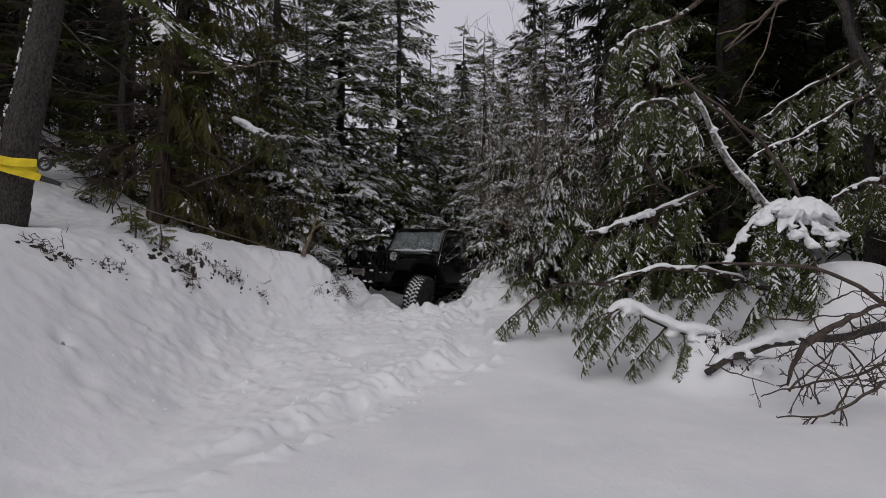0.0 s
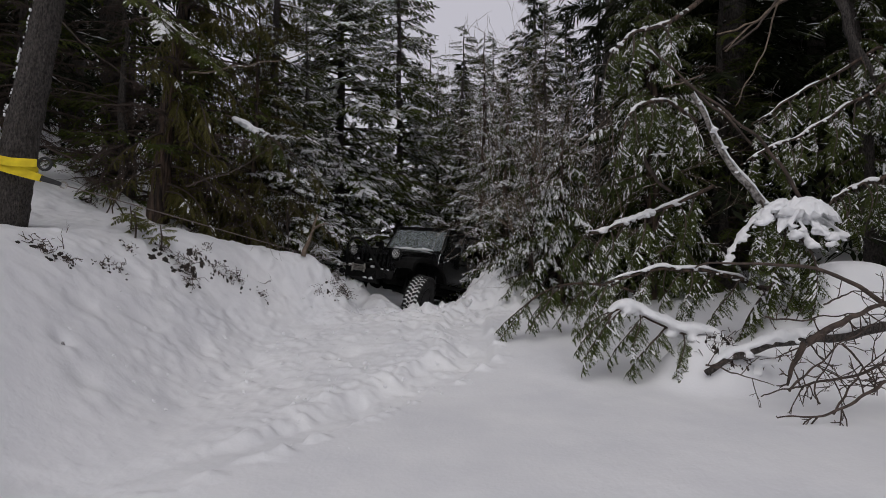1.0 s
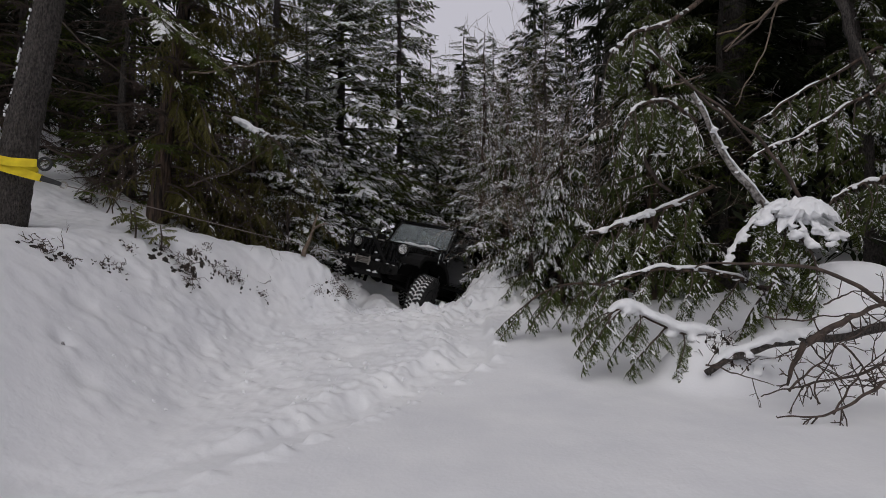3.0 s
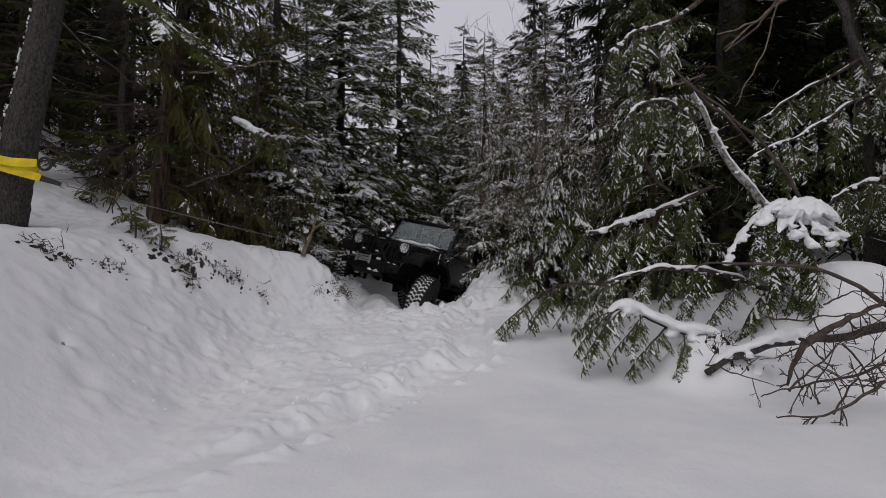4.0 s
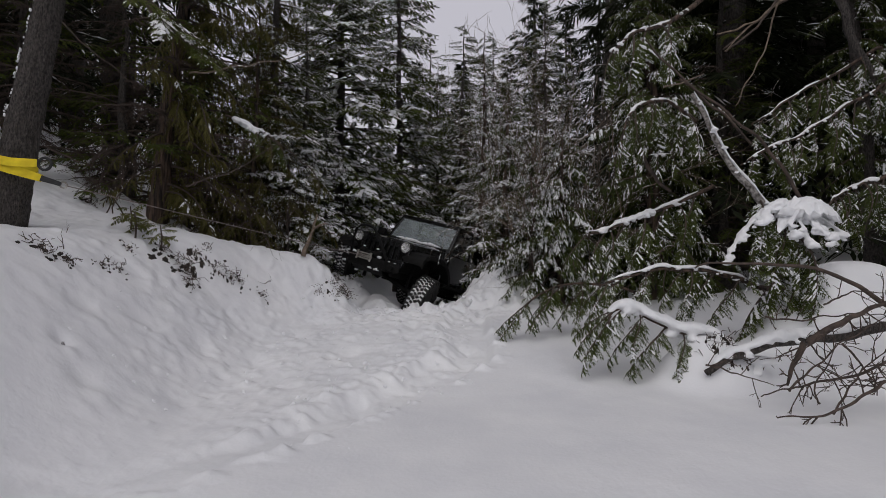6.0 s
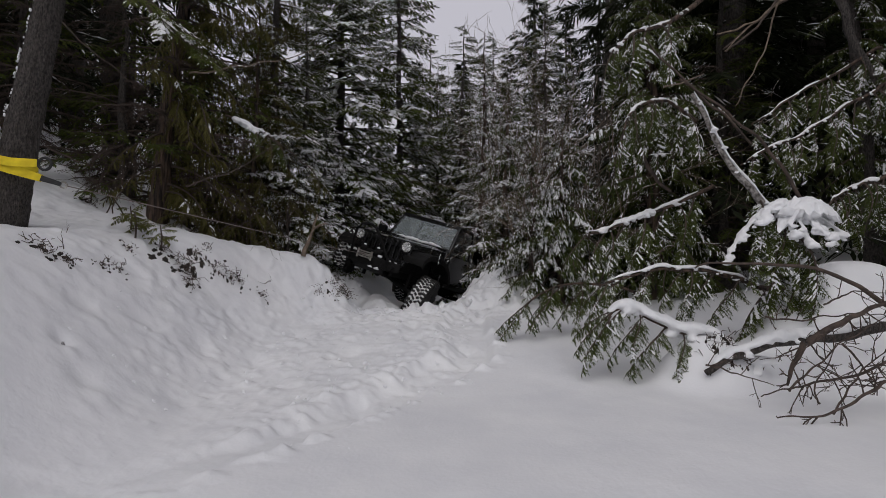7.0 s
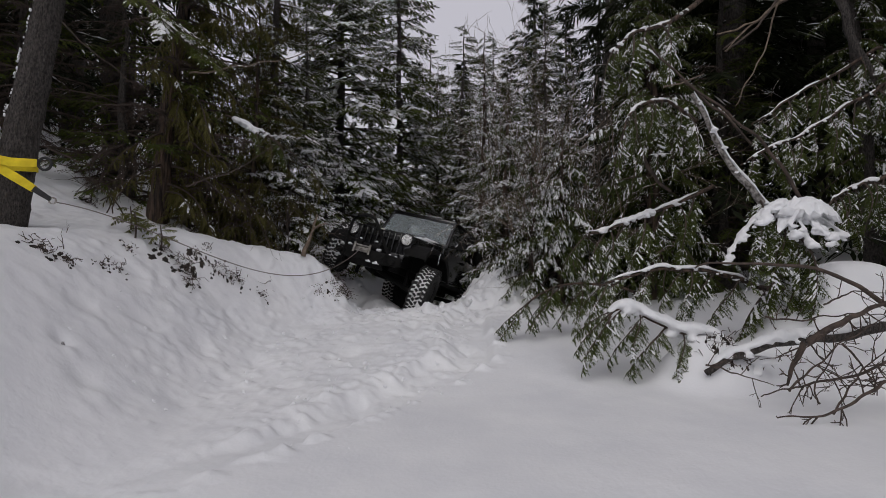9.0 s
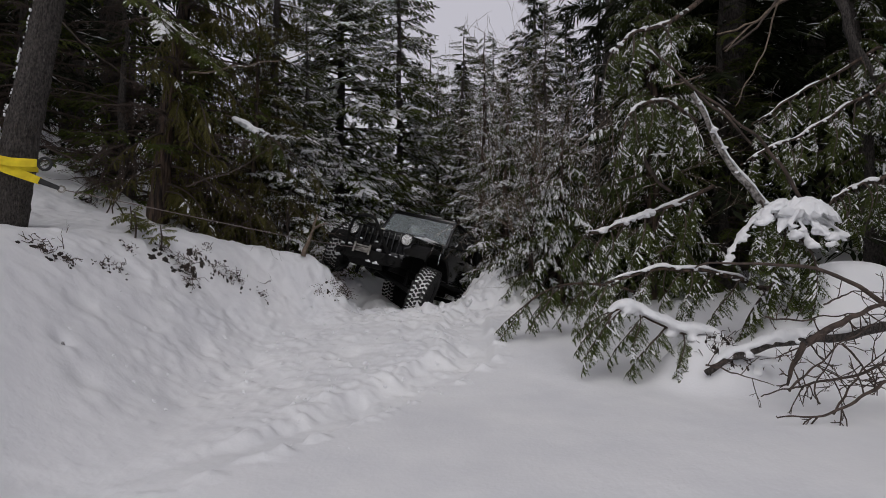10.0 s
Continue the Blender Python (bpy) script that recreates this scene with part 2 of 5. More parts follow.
def axis_steps(lo, a, b, hi, fine, grow=1.16):
    mid = list(np.arange(a, b, fine))
    out, d, v = [], fine, b
    while v < hi:
        out.append(v)
        d *= grow
        v += d
    left, d, v = [], fine, a - fine
    while v > lo:
        left.append(v)
        d *= grow
        v -= d
    return np.array(left[::-1] + mid + out)


def build_ground():
    xs, ys = axis_steps(-320, -5.2, 5.0, 320, 0.023), axis_steps(-120, 2.9, 10.6, 420, 0.023)
    X, Y = np.meshgrid(xs, ys)
    Z, out = height(X, Y), relief(X, Y)
    nx, ny = len(xs), len(ys)
    slope_y, slope_x = np.gradient(Z, ys, xs)
    size = np.sqrt(1 + slope_x ** 2 + slope_y ** 2)
    verts = np.stack([X - out * slope_x / size, Y - out * slope_y / size, Z + out / size], -1).reshape(-1, 3)
    i = np.arange(nx * ny).reshape(ny, nx)
    quads = np.stack([i[:-1, :-1], i[:-1, 1:], i[1:, 1:], i[1:, :-1]], -1).reshape(-1, 4)
    me = bpy.data.meshes.new("ground")
    me.from_pydata(verts.tolist(), [], quads.tolist())
    me.materials.append(SNOW)
    me.polygons.foreach_set("use_smooth", np.ones(len(quads), dtype=bool))
    tagged(new("ground", me), "white snow, churned into tracks and banks beside a smooth drift", "snow", kind="structure")


build_ground()


# ---- boughs: shared meshes of twigs and the snow that lies on them ----
def strips(segs, width, rng, cross=True):
    """Thin crossed needle strips along short segments."""
    verts, faces = [], []
    for a, b, k in segs:
        d = b - a
        side = d.cross(Vector((0, 0, 1)))
        side = side.normalized() if side.length > 1e-5 else Vector((1, 0, 0))
        side = (side + Vector((rng.uniform(-.5, .5), rng.uniform(-.5, .5), rng.uniform(-.5, .5)))).normalized()
        up = side.cross(d).normalized()
        for q in ((side, up) if cross else (side,)):
            w = q * (width * k * rng.uniform(0.7, 1.25))
            n = len(verts)
            verts += [a, a + d * 0.35 + w, b, a + d * 0.45 - w]
            faces.append((n, n + 1, n + 2, n + 3))
    return verts, faces


def snow_strips(segs, width, share, rng, lift=0.35, clump=0.0, plain=False):
    """Ridges of snow on top of a share of the twigs; with clump they gather in patches and lie thicker there."""
    verts, faces = [], []
    shift = Vector((rng.uniform(0, 50), rng.uniform(0, 50), rng.uniform(0, 50)))
    for a, b, k in segs:
        thick = 1.0
        if clump:
            here = noise.noise(a * clump + shift) + 0.35 * noise.noise(a * clump * 3.1 + shift)
            lim = 0.62 - 1.25 * share
            if here < lim or rng.random() < 0.22:
                continue
            thick = 0.8 + 1.3 * min(1, max(0, (here - lim) * 2.0))
        elif rng.random() > share:
            continue
        d = (b - a)
        side = d.cross(Vector((0, 0, 1)))
        if side.length < 1e-5:
            continue
        flat = side.length / d.length
        if flat < 0.16:
            continue
        w = width * k * rng.uniform(0.7, 1.4) * thick
        side = side.normalized() * w
        up = side.cross(d).normalized() * (w * (0.45 + lift))
        if up.z < 0:
            up = -up
        base = Vector((0, 0, width * 0.25))
        if plain:
            p, q, r = a - d * 0.08 + base, a + d * rng.uniform(0.35, 0.6) + base, b + d * 0.06 + base
            n = len(verts)
            verts += [p, q - side, q + up, q + side, r]
            faces += [(n, n + 1, n + 2), (n, n + 2, n + 3), (n + 4, n + 2, n + 1), (n + 4, n + 3, n + 2)]
            continue
        p, q, q2, r = a - d * 0.08 + base, a + d * rng.uniform(0.2, 0.35) + base, a + d * rng.uniform(0.6, 0.8) + base, b + d * 0.06 + base
        s2, u2 = side * rng.uniform(0.5, 1.0), up * rng.uniform(0.5, 1.0)
        n = len(verts)
        verts += [p, q - side, q + up, q + side, q2 - s2, q2 + u2, q2 + s2, r]
        faces += [(n, n + 1, n + 2), (n, n + 2, n + 3), (n + 1, n + 4, n + 5, n + 2), (n + 2, n + 5, n + 6, n + 3), (n + 4, n + 7, n + 5), (n + 5, n + 7, n + 6)]
    return verts, faces


def blob(centre, size, rng, rings=5, sides=9):
    """A lump of settled snow: uneven, rounded above and flat below."""
    verts, faces = [], []
    ph = Vector((rng.uniform(0, 60), rng.uniform(0, 60), rng.uniform(0, 60)))
    for i in range(rings + 1):
        t = math.pi * i / rings
        for k in range(sides):
            a = 2 * math.pi * k / sides
            d = Vector((math.sin(t) * math.cos(a), math.sin(t) * math.sin(a), math.cos(t)))
            r = 1 + 0.55 * noise.noise(d * 1.1 + ph) + 0.30 * noise.noise(d * 2.7 + ph)
            z = d.z if d.z > 0 else d.z * 0.45
            verts.append(Vector((centre[0] + size[0] * r * d.x, centre[1] + size[1] * r * d.y, centre[2] + size[2] * r * z)))
    for i in range(rings):
        for k in range(sides):
            a, b = i * sides + k, i * sides + (k + 1) % sides
            faces.append((a, a + sides, b + sides, b))
    return verts, faces


def ridge(path, width, high, rng, sides=8):
    """Snow lying along a branch: a lumpy ridge, rounded above."""
    verts, faces = [], []
    n = len(path)
    for i, p in enumerate(path):
        d = path[min(i + 1, n - 1)] - path[max(i - 1, 0)]
        side = d.cross(Vector((0, 0, 1)))
        side = side.normalized() if side.length > 1e-5 else Vector((1, 0, 0))
        t = i / (n - 1)
        k = max(0.06, math.sin(math.pi * min(1, max(0, t))) ** 0.5) * rng.uniform(0.45, 1.3)
        for j in range(sides):
            a = 2 * math.pi * j / sides
            z = math.sin(a)
            verts.append(Vector(p) + side * (math.cos(a) * width * k * rng.uniform(0.88, 1.12)) + Vector((0, 0, (z if z > 0 else z * 0.4) * high * k)))
    for i in range(n - 1):
        for j in range(sides):
            a, b = i * sides + j, i * sides + (j + 1) % sides
            faces.append((a, b, b + sides, a + sides))
    faces += [tuple(range(sides))[::-1], tuple((n - 1) * sides + j for j in range(sides))]
    return verts, faces


def merge(groups):
    verts, faces, idx = [], [], []
    for k, (v, f) in groups:
        n = len(verts)
        verts += list(v)
        faces += [tuple(i + n for i in q) for q in f]
        idx += [k] * len(f)
    return verts, faces, idx


# how each kind of bough grows: droop of the stem, length of a shoot, its fall, length of its side twigs, their spread
GROWTH = {
    "spruce": dict(droop=(0.16, 0.42), turn_up=0.10, shoot=0.40, fall=(0.10, 0.55), side=(0.115, 0.055), open=(0.5, 0.9), angle=(42, 66)),
    "cedar": dict(droop=(0.30, 0.60), turn_up=0.0, shoot=0.42, fall=(0.45, 1.6), side=(0.125, 0.055), open=(0.35, 0.8), angle=(38, 70)),
    "olive": dict(droop=(0.25, 0.60), turn_up=0.0, shoot=0.40, fall=(0.8, 2.4), side=(0.12, 0.06), open=(0.35, 0.9), angle=(30, 80)),
    "dead": dict(droop=(0.10, 0.50), turn_up=0.05, shoot=0.46, fall=(0.1, 1.1), side=(0.16, 0.06), open=(0.4, 1.1), angle=(30, 75)),
}


def bough_twigs(kind, rng, shoots=13, subs=6):
    """The stem and the twigs of one bough, one metre long, out along x; a twig on a shoot's axis weighs 1, a side twig less."""
    g = GROWTH[kind]
    segs, stem = [], []
    droop, sway = rng.uniform(*g["droop"]), rng.uniform(-0.3, 0.3)
    for i in range(9):
        x = i / 8
        stem.append(Vector((x * (1 - 0.12 * droop * x), 0.06 * math.sin(x * 5 + sway) + 0.1 * sway * x * x, 0.12 * x - droop * x ** 1.9 + g["turn_up"] * x ** 4)))

    def on_stem(x):
        i = min(int(x * 8), 7)
        return stem[i].lerp(stem[i + 1], x * 8 - i)
    for i in range(shoots):
        for sgn in (-1, 1):
            if rng.random() < (0.35 if kind == "dead" else 0.07):
                continue
            x = 0.12 + 0.87 * (i + rng.uniform(0, 0.9)) / shoots
            p = on_stem(x)
            L = g["shoot"] * (1.05 - x * 0.76) * rng.uniform(0.5, 1.2) * min(1, 0.3 + x * 2.4)
            ang = radians(rng.uniform(*g["angle"]))
            fall = rng.uniform(*g["fall"])
            d = Vector((math.cos(ang), sgn * math.sin(ang), -fall * 0.35 + rng.uniform(-0.1, 0.15))).normalized()
            for j in range(subs):
                d = (d + Vector((rng.uniform(-.08, .08), rng.uniform(-.08, .08), -fall * 1.5 / subs))).normalized()
                q = p + d * (L / subs)
                segs.append((p, q + d * 0.012, 1.0))
                near, tip = g["side"]
                for s2 in (-1, 1):
                    sub = (near + (tip - near) * j / subs) * rng.uniform(0.55, 1.25) * min(1, 0.3 + L * 2.4)
                    side = d.cross(Vector((0.2 * s2, 0, 1)))
                    side = side.normalized() * s2 if side.length > 1e-4 else Vector((s2, 0, 0))
                    dd = (d + side * rng.uniform(*g["open"]) + Vector((0, 0, -0.25 - 0.3 * fall * rng.random()))).normalized()
                    segs.append((p, p + dd * sub, 0.75))
                    if kind == "cedar":
                        for s3 in (-1, 1):
                            fork = (dd + side * (0.6 * s3) + Vector((0, 0, rng.uniform(-0.5, 0.05)))).normalized()
                            at = p + dd * sub * rng.uniform(0.35, 0.65)
                            segs.append((at, at + fork * sub * rng.uniform(0.4, 0.75), 0.6))
                p = q
            segs.append((p, p + d * L * 0.14, 0.8))
    return stem, segs


def bough_set(kind, green, seed, count=4, shoots=13, subs=6, width=0.012, snow=0.4, clump=5.0, cross=False, load=0.014, side_snow=0.25):
    """Boughs with the snow on them: streaks along the shoots, gathered into patches."""
    out = []
    for c in range(count):
        rng = random.Random(seed * 31 + c)
        stem, segs = bough_twigs(kind, rng, shoots, subs)
        v, f, idx = merge([(0, tube_data(stem, [0.016 - 0.0016 * i for i in range(9)], 5)), (1, strips(segs, width, rng, cross))])
        me = to_mesh("bough_" + kind, v, f, [TWIG, green], idx)
        axis = [q for q in segs if q[2] == 1.0]
        small = [q for q in segs if q[2] < 1.0]
        v, f, idx = merge([(0, snow_strips(axis, load, snow, rng, clump=clump, plain=False)),
                           (0, snow_strips(small, load * 0.62, snow * side_snow, rng, clump=clump, plain=True)),
                           (0, snow_strips(small, load * 0.5, snow * 0.12, rng, plain=True))])
        out.append((me, to_mesh("snow_" + kind, v, f, [SNOW_LOAD], smooth=True)))
    return out


BOUGHS = {
    "spruce": bough_set("spruce", SPRUCE, 1, 6, 14, 6, 0.0110, 0.38, 4.5, load=0.0165, side_snow=0.75),
    "frosted_spruce": bough_set("spruce", SPRUCE, 7, 5, 15, 6, 0.0110, 0.52, 7.0, load=0.0150, side_snow=0.8),
    "cedar": bough_set("cedar", CEDAR, 2, 5, 15, 8, 0.0072, 0.22, 8.0, load=0.0080, side_snow=0.35),
    "laden": bough_set("cedar", CEDAR, 3, 6, 15, 8, 0.0072, 0.40, 7.0, load=0.0095, side_snow=0.45),
    "frosted": bough_set("cedar", CEDAR, 8, 5, 15, 7, 0.0080, 0.52, 9.0, load=0.0100, side_snow=0.75),
    "olive": bough_set("olive", OLIVE, 4, 5, 16, 8, 0.0062, 0.04, 5.0),
    "sprig": bough_set("cedar", LIME, 9, 3, 11, 6, 0.0150, 0.10, 6.0, load=0.012),
    "bare_spruce": bough_set("spruce", SPRUCE, 5, 3, 13, 5, 0.0105, 0.10, 9.0, load=0.008),
    "dead": bough_set("dead", TWIG, 6, 4, 11, 5, 0.0034, 0.02, 6.0, cross=True, load=0.005),
}


def bend(base, top, rng, n=9, sway=0.06):
    base, top = Vector(base), Vector(top)
    return [base.lerp(top, i / (n - 1)) + Vector((rng.uniform(-sway, sway), rng.uniform(-sway, sway), 0)) * (0 < i < n - 1) for i in range(n)]


def rugged_trunk(path, radii, depth, seed, rows=150, sides=72):
    """A trunk with furrowed, scaly bark."""
    n = len(path) - 1
    u = np.linspace(0, 1, rows) ** 1.7 * n
    k = np.minimum(u.astype(int), n - 1)
    t = (u - k)[:, None]
    pts = np.array([tuple(p) for p in path])
    pts[0, 2] -= 0.3
    mid = pts[k] * (1 - t) + pts[k + 1] * t
    rad = np.interp(u, np.arange(n + 1), radii)
    a = np.linspace(0, 2 * np.pi, sides, endpoint=False)
    A, H = np.meshgrid(a, mid[:, 2])
    R = rad[:, None] * np.ones_like(A)
    X, Y = np.cos(A) * 3.2 + seed, np.sin(A) * 3.2 + H * 0.6
    furrow = np.abs(fbm(np.cos(A) * 5 + H * 1.3 + seed, np.sin(A) * 5 + H * 1.1, 3, 1))
    scale = fbm(A / (2 * np.pi) * 46, H * 9, 2, 2)
    R = R * (1 + 0.10 * fbm(X, Y, 2, 4)) - depth * np.clip(0.22 - furrow, 0, 1) * 2 + depth * 0.7 * scale
    V = np.stack([mid[:, 0:1] + R * np.cos(A), mid[:, 1:2] + R * np.sin(A), mid[:, 2:3] + 0 * A], -1).reshape(-1, 3)
    i = np.arange(rows * sides).reshape(rows, sides)
    j = np.roll(i, -1, axis=1)
    F = np.stack([i[:-1], j[:-1], j[1:], i[1:]], -1).reshape(-1, 4)
    return V.tolist(), F.tolist()


def conifer(name, base, top, radius, crown, reach, kinds, count, label, seed, bark=None, facing=None, spread=180, pitch=0.0, tip=0.25, snowy=1.0, rugged=0.0):
    """A tapered trunk with boughs from crown (share of the height) to its top; reach: the longest bough."""
    rng = random.Random(seed)
    path = bend(base, top, rng, 12, 0.04)
    radii = [radius * (1 - 0.93 * (i / 11) ** 0.9) + (radius * 0.35 if i == 0 else 0) for i in range(12)]
    root = new(name)
    root.location = base
    b = Vector(base)
    v, f = tube_data([p - b - Vector((0, 0, 0.3 * (i == 0))) for i, p in enumerate(path)], radii, 16, 0.07, rng)
    if rugged:
        v, f = rugged_trunk([p - b for p in path], radii, rugged, seed)
    hang("trunk", to_mesh("trunk", v, f, [bark or BARK], smooth=True), root, Matrix())
    tagged(root, label, "tree")
    for i in range(count):
        u = (i + rng.random()) / count
        h = crown + (0.985 - crown) * u ** 0.95
        k = min(int(h * 11), 10)
        p = path[k].lerp(path[k + 1], h * 11 - k) - b
        L = reach * ((1 - (h - crown) / (1.0 - crown)) ** 0.8 * (1 - tip * 0.4) + tip * 0.4) * rng.uniform(0.7, 1.1)
        yaw = (facing if facing is not None else 0) + rng.uniform(-spread, spread)
        me, sn = rng.choice(BOUGHS[rng.choice(kinds)])
        m = Matrix.Translation(p) @ pose(0, 0, 0, rng.uniform(-14, 14), pitch + rng.uniform(-12, 12) - 14 * h, yaw) @ Matrix.Diagonal((L, L * rng.uniform(0.85, 1.1), L, 1))
        ob = hang("bough", me, root, m)
        if rng.random() < snowy:
            hang("snow_load", sn, ob, Matrix())
    return root


G = ground_z
S_SPRUCE = "dark green spruce with snow on its boughs"
S_CEDAR = "green cedar with drooping fronds dusted with snow"

conifer("pine_tree", (-4.55, 5.35, G(-4.55, 5.35) - 0.1), (-2.42, 6.1, 13.0), 0.172, 0.42, 2.6, ["bare_spruce"], 40,
        "rough grey-brown trunk with a yellow strap round it", 11, BARK, rugged=0.030)
def trunk_snow(root, foot, head, radius, seed, n):
    """Flecks of blown snow caught in the bark on one side."""
    rng = random.Random(seed)
    groups = []
    for _ in range(n):
        h = rng.uniform(0.0, 0.24) ** 1.0
        c = (Vector(head) - Vector(foot)) * h
        a = radians(rng.gauss(196, 20))
        r = radius * (1 - 0.93 * h ** 0.9) + 0.004
        k = rng.uniform(0.005, 0.017)
        groups.append((0, blob(c + Vector((r * math.cos(a), r * math.sin(a), 0)), (k, k, k * rng.uniform(1.0, 2.2)), rng, 4, 6)))
    v, f, _ = merge(groups)
    hang("snow_load", to_mesh("snow_load", v, f, [SNOW_LOAD], smooth=True), root, Matrix(), "blown snow in the bark")


PINE = [o for o in bpy.data.objects if o.name == "pine_tree"][0]
trunk_snow(PINE, (-4.55, 5.35, PINE.location.z), (-2.42, 6.1, 13.0), 0.172, 5, 150)
conifer("cedar_tree", (-4.36, 8.0, G(-4.36, 8.0) - 0.1), (-3.25, 8.3, 11.5), 0.135, 0.05, 1.6, ["olive", "olive", "olive", "dead", "bare_spruce"], 250,
        "red-barked cedar with drooping olive-brown fronds", 12, REDBARK, pitch=6, rugged=0.030, snowy=0.3, facing=0, spread=105, tip=0.6)
conifer("cedar_tree", (-3.3, 8.9, G(-3.3, 8.9) - 0.1), (-3.1, 9.0, 6.0), 0.07, 0.03, 1.25, ["olive", "olive", "frosted_spruce"], 100,
        "young cedar with drooping olive-brown fronds", 22, REDBARK, pitch=10, tip=0.5, snowy=0.7)
conifer("cedar_tree", (-3.75, 8.25, G(-3.75, 8.25) - 0.1), (-3.6, 8.2, 3.6), 0.04, 0.03, 0.9, ["olive", "dead"], 60,
        "small cedar with low olive-brown fronds", 32, REDBARK, pitch=6, tip=0.7, snowy=0.15, facing=-20, spread=120)
conifer("cedar_tree", (-3.35, 8.45, G(-3.35, 8.45) - 0.1), (-3.3, 8.4, 3.2), 0.035, 0.03, 0.85, ["olive"], 60,
        "small cedar with low olive-brown fronds", 33, REDBARK, pitch=8, tip=0.7, snowy=0.2)
for k, (x, y, h, n) in enumerate(((-5.35, 8.7, 6.5, 75), (-6.5, 8.3, 8.0, 80), (-5.9, 9.9, 9.0, 85), (-4.9, 10.0, 6.0, 70), (-7.4, 9.2, 9.0, 80))):
    conifer("spruce_tree", (x, y, G(x, y) - 0.1), (x + 0.2, y, h), 0.09, 0.02, 1.6, ["dead", "dead", "bare_spruce"], n,
            "dark shaded spruce with dead lower boughs", 34 + k, BARK, pitch=8, tip=0.6, snowy=0.25)
conifer("spruce_tree", (5.3, 9.9, G(5.3, 9.9) - 0.1), (5.2, 10.0, 9.5), 0.1, 0.04, 1.5, ["bare_spruce", "dead"], 110,
        "dark shaded spruce with bare lower boughs", 45, BARK, pitch=8, tip=0.6, snowy=0.1)
conifer("cedar_tree", (1.15, 9.9, G(1.15, 9.9) - 0.1), (1.25, 10.1, 4.6), 0.08, 0.03, 1.05, ["frosted", "cedar", "frosted_spruce"], 100, S_CEDAR, 23, REDBARK, pitch=14, tip=0.6)
conifer("cedar_tree", (1.45, 8.7, G(1.45, 8.7) - 0.1), (1.5, 8.8, 2.9), 0.05, 0.03, 0.85, ["cedar", "frosted"], 66, S_CEDAR, 29, REDBARK, pitch=16, tip=0.6)
conifer("cedar_tree", (0.9, 12.6, 0.3), (1.0, 12.6, 6.6), 0.09, 0.05, 1.3, ["frosted", "frosted_spruce"], 80, S_CEDAR, 24, REDBARK, pitch=14, tip=0.4)
conifer("spruce_tree", (-2.55, 13.0, 0.7), (-2.5, 13.2, 13.5), 0.15, 0.06, 2.3, ["spruce"], 280, S_SPRUCE, 13, BARK, pitch=14)
conifer("spruce_tree", (-3.6, 11.0, 1.4), (-3.4, 11.2, 8.5), 0.12, 0.05, 1.8, ["spruce", "olive"], 130, S_SPRUCE, 14, BARK, pitch=12)
conifer("spruce_tree", (-2.75, 10.4, G(-2.75, 10.4) - 0.1), (-2.7, 10.5, 6.2), 0.09, 0.03, 1.3, ["frosted_spruce"], 95, S_SPRUCE, 25, BARK, pitch=14, tip=0.4)
conifer("spruce_tree", (-2.55, 11.3, G(-2.55, 11.3) - 0.1), (-2.5, 11.3, 4.4), 0.07, 0.03, 1.15, ["frosted_spruce"], 80, S_SPRUCE, 30, BARK, pitch=14, tip=0.5)
conifer("spruce_tree", (-2.68, 9.15, G(-2.68, 9.15) - 0.1), (-2.65, 9.2, 3.7), 0.05, 0.03, 0.9, ["frosted_spruce", "frosted_spruce", "olive"], 80, "young spruce with snow along its boughs", 31, BARK, pitch=14, tip=0.6)
conifer("spruce_tree", (-3.25, 9.9, G(-3.25, 9.9) - 0.1), (-3.1, 10.0, 10.5), 0.11, 0.05, 1.5, ["spruce", "spruce", "olive"], 120, S_SPRUCE, 26, BARK, pitch=12, tip=0.4)
conifer("spruce_tree", (1.6, 17.0, 0.3), (1.6, 17.0, 8.4), 0.09, 0.06, 2.3, ["spruce"], 145, S_SPRUCE, 27, BARK, pitch=12)
conifer("spruce_tree", (-0.2, 21.0, 0.3), (-0.2, 21.0, 9.0), 0.11, 0.06, 2.6, ["spruce"], 110, S_SPRUCE, 28, BARK, pitch=12)
conifer("spruce_tree", (-1.45, 17.0, 0.3), (-1.4, 17.2, 14.5), 0.15, 0.06, 2.3, ["spruce"], 230, S_SPRUCE, 15, BARK, pitch=14)
conifer("spruce_tree", (0.45, 19.0, 0.3), (0.8, 19.0, 9.6), 0.13, 0.06, 2.6, ["spruce"], 130, S_SPRUCE, 16, BARK, pitch=12)
conifer("spruce_tree", (-0.6, 25.0, 0.3), (-0.6, 25.0, 11.3), 0.18, 0.1, 2.4, ["spruce"], 80, S_SPRUCE, 17, BARK, pitch=12)
conifer("spruce_tree", (2.9, 15.0, 0.5), (2.9, 15.0, 8.6), 0.09, 0.06, 2.2, ["spruce"], 145, S_SPRUCE, 18, BARK, pitch=12)
conifer("cedar_tree", (1.95, 8.9, 0.5), (2.1, 9.2, 3.5), 0.09, 0.05, 1.35, ["cedar", "frosted"], 90, S_CEDAR, 19, REDBARK, pitch=16, tip=0.5)
conifer("cedar_tree", (3.6, 8.9, 0.5), (3.4, 9.0, 10.0), 0.15, 0.05, 1.45, ["cedar", "cedar", "laden"], 250, S_CEDAR, 20, REDBARK, pitch=14, tip=0.5)
conifer("cedar_tree", (6.6, 8.0, 0.6), (5.6, 7.8, 10.0), 0.15, 0.12, 1.25, ["cedar", "laden"], 85, S_CEDAR, 21, BARK, pitch=18, tip=0.5)


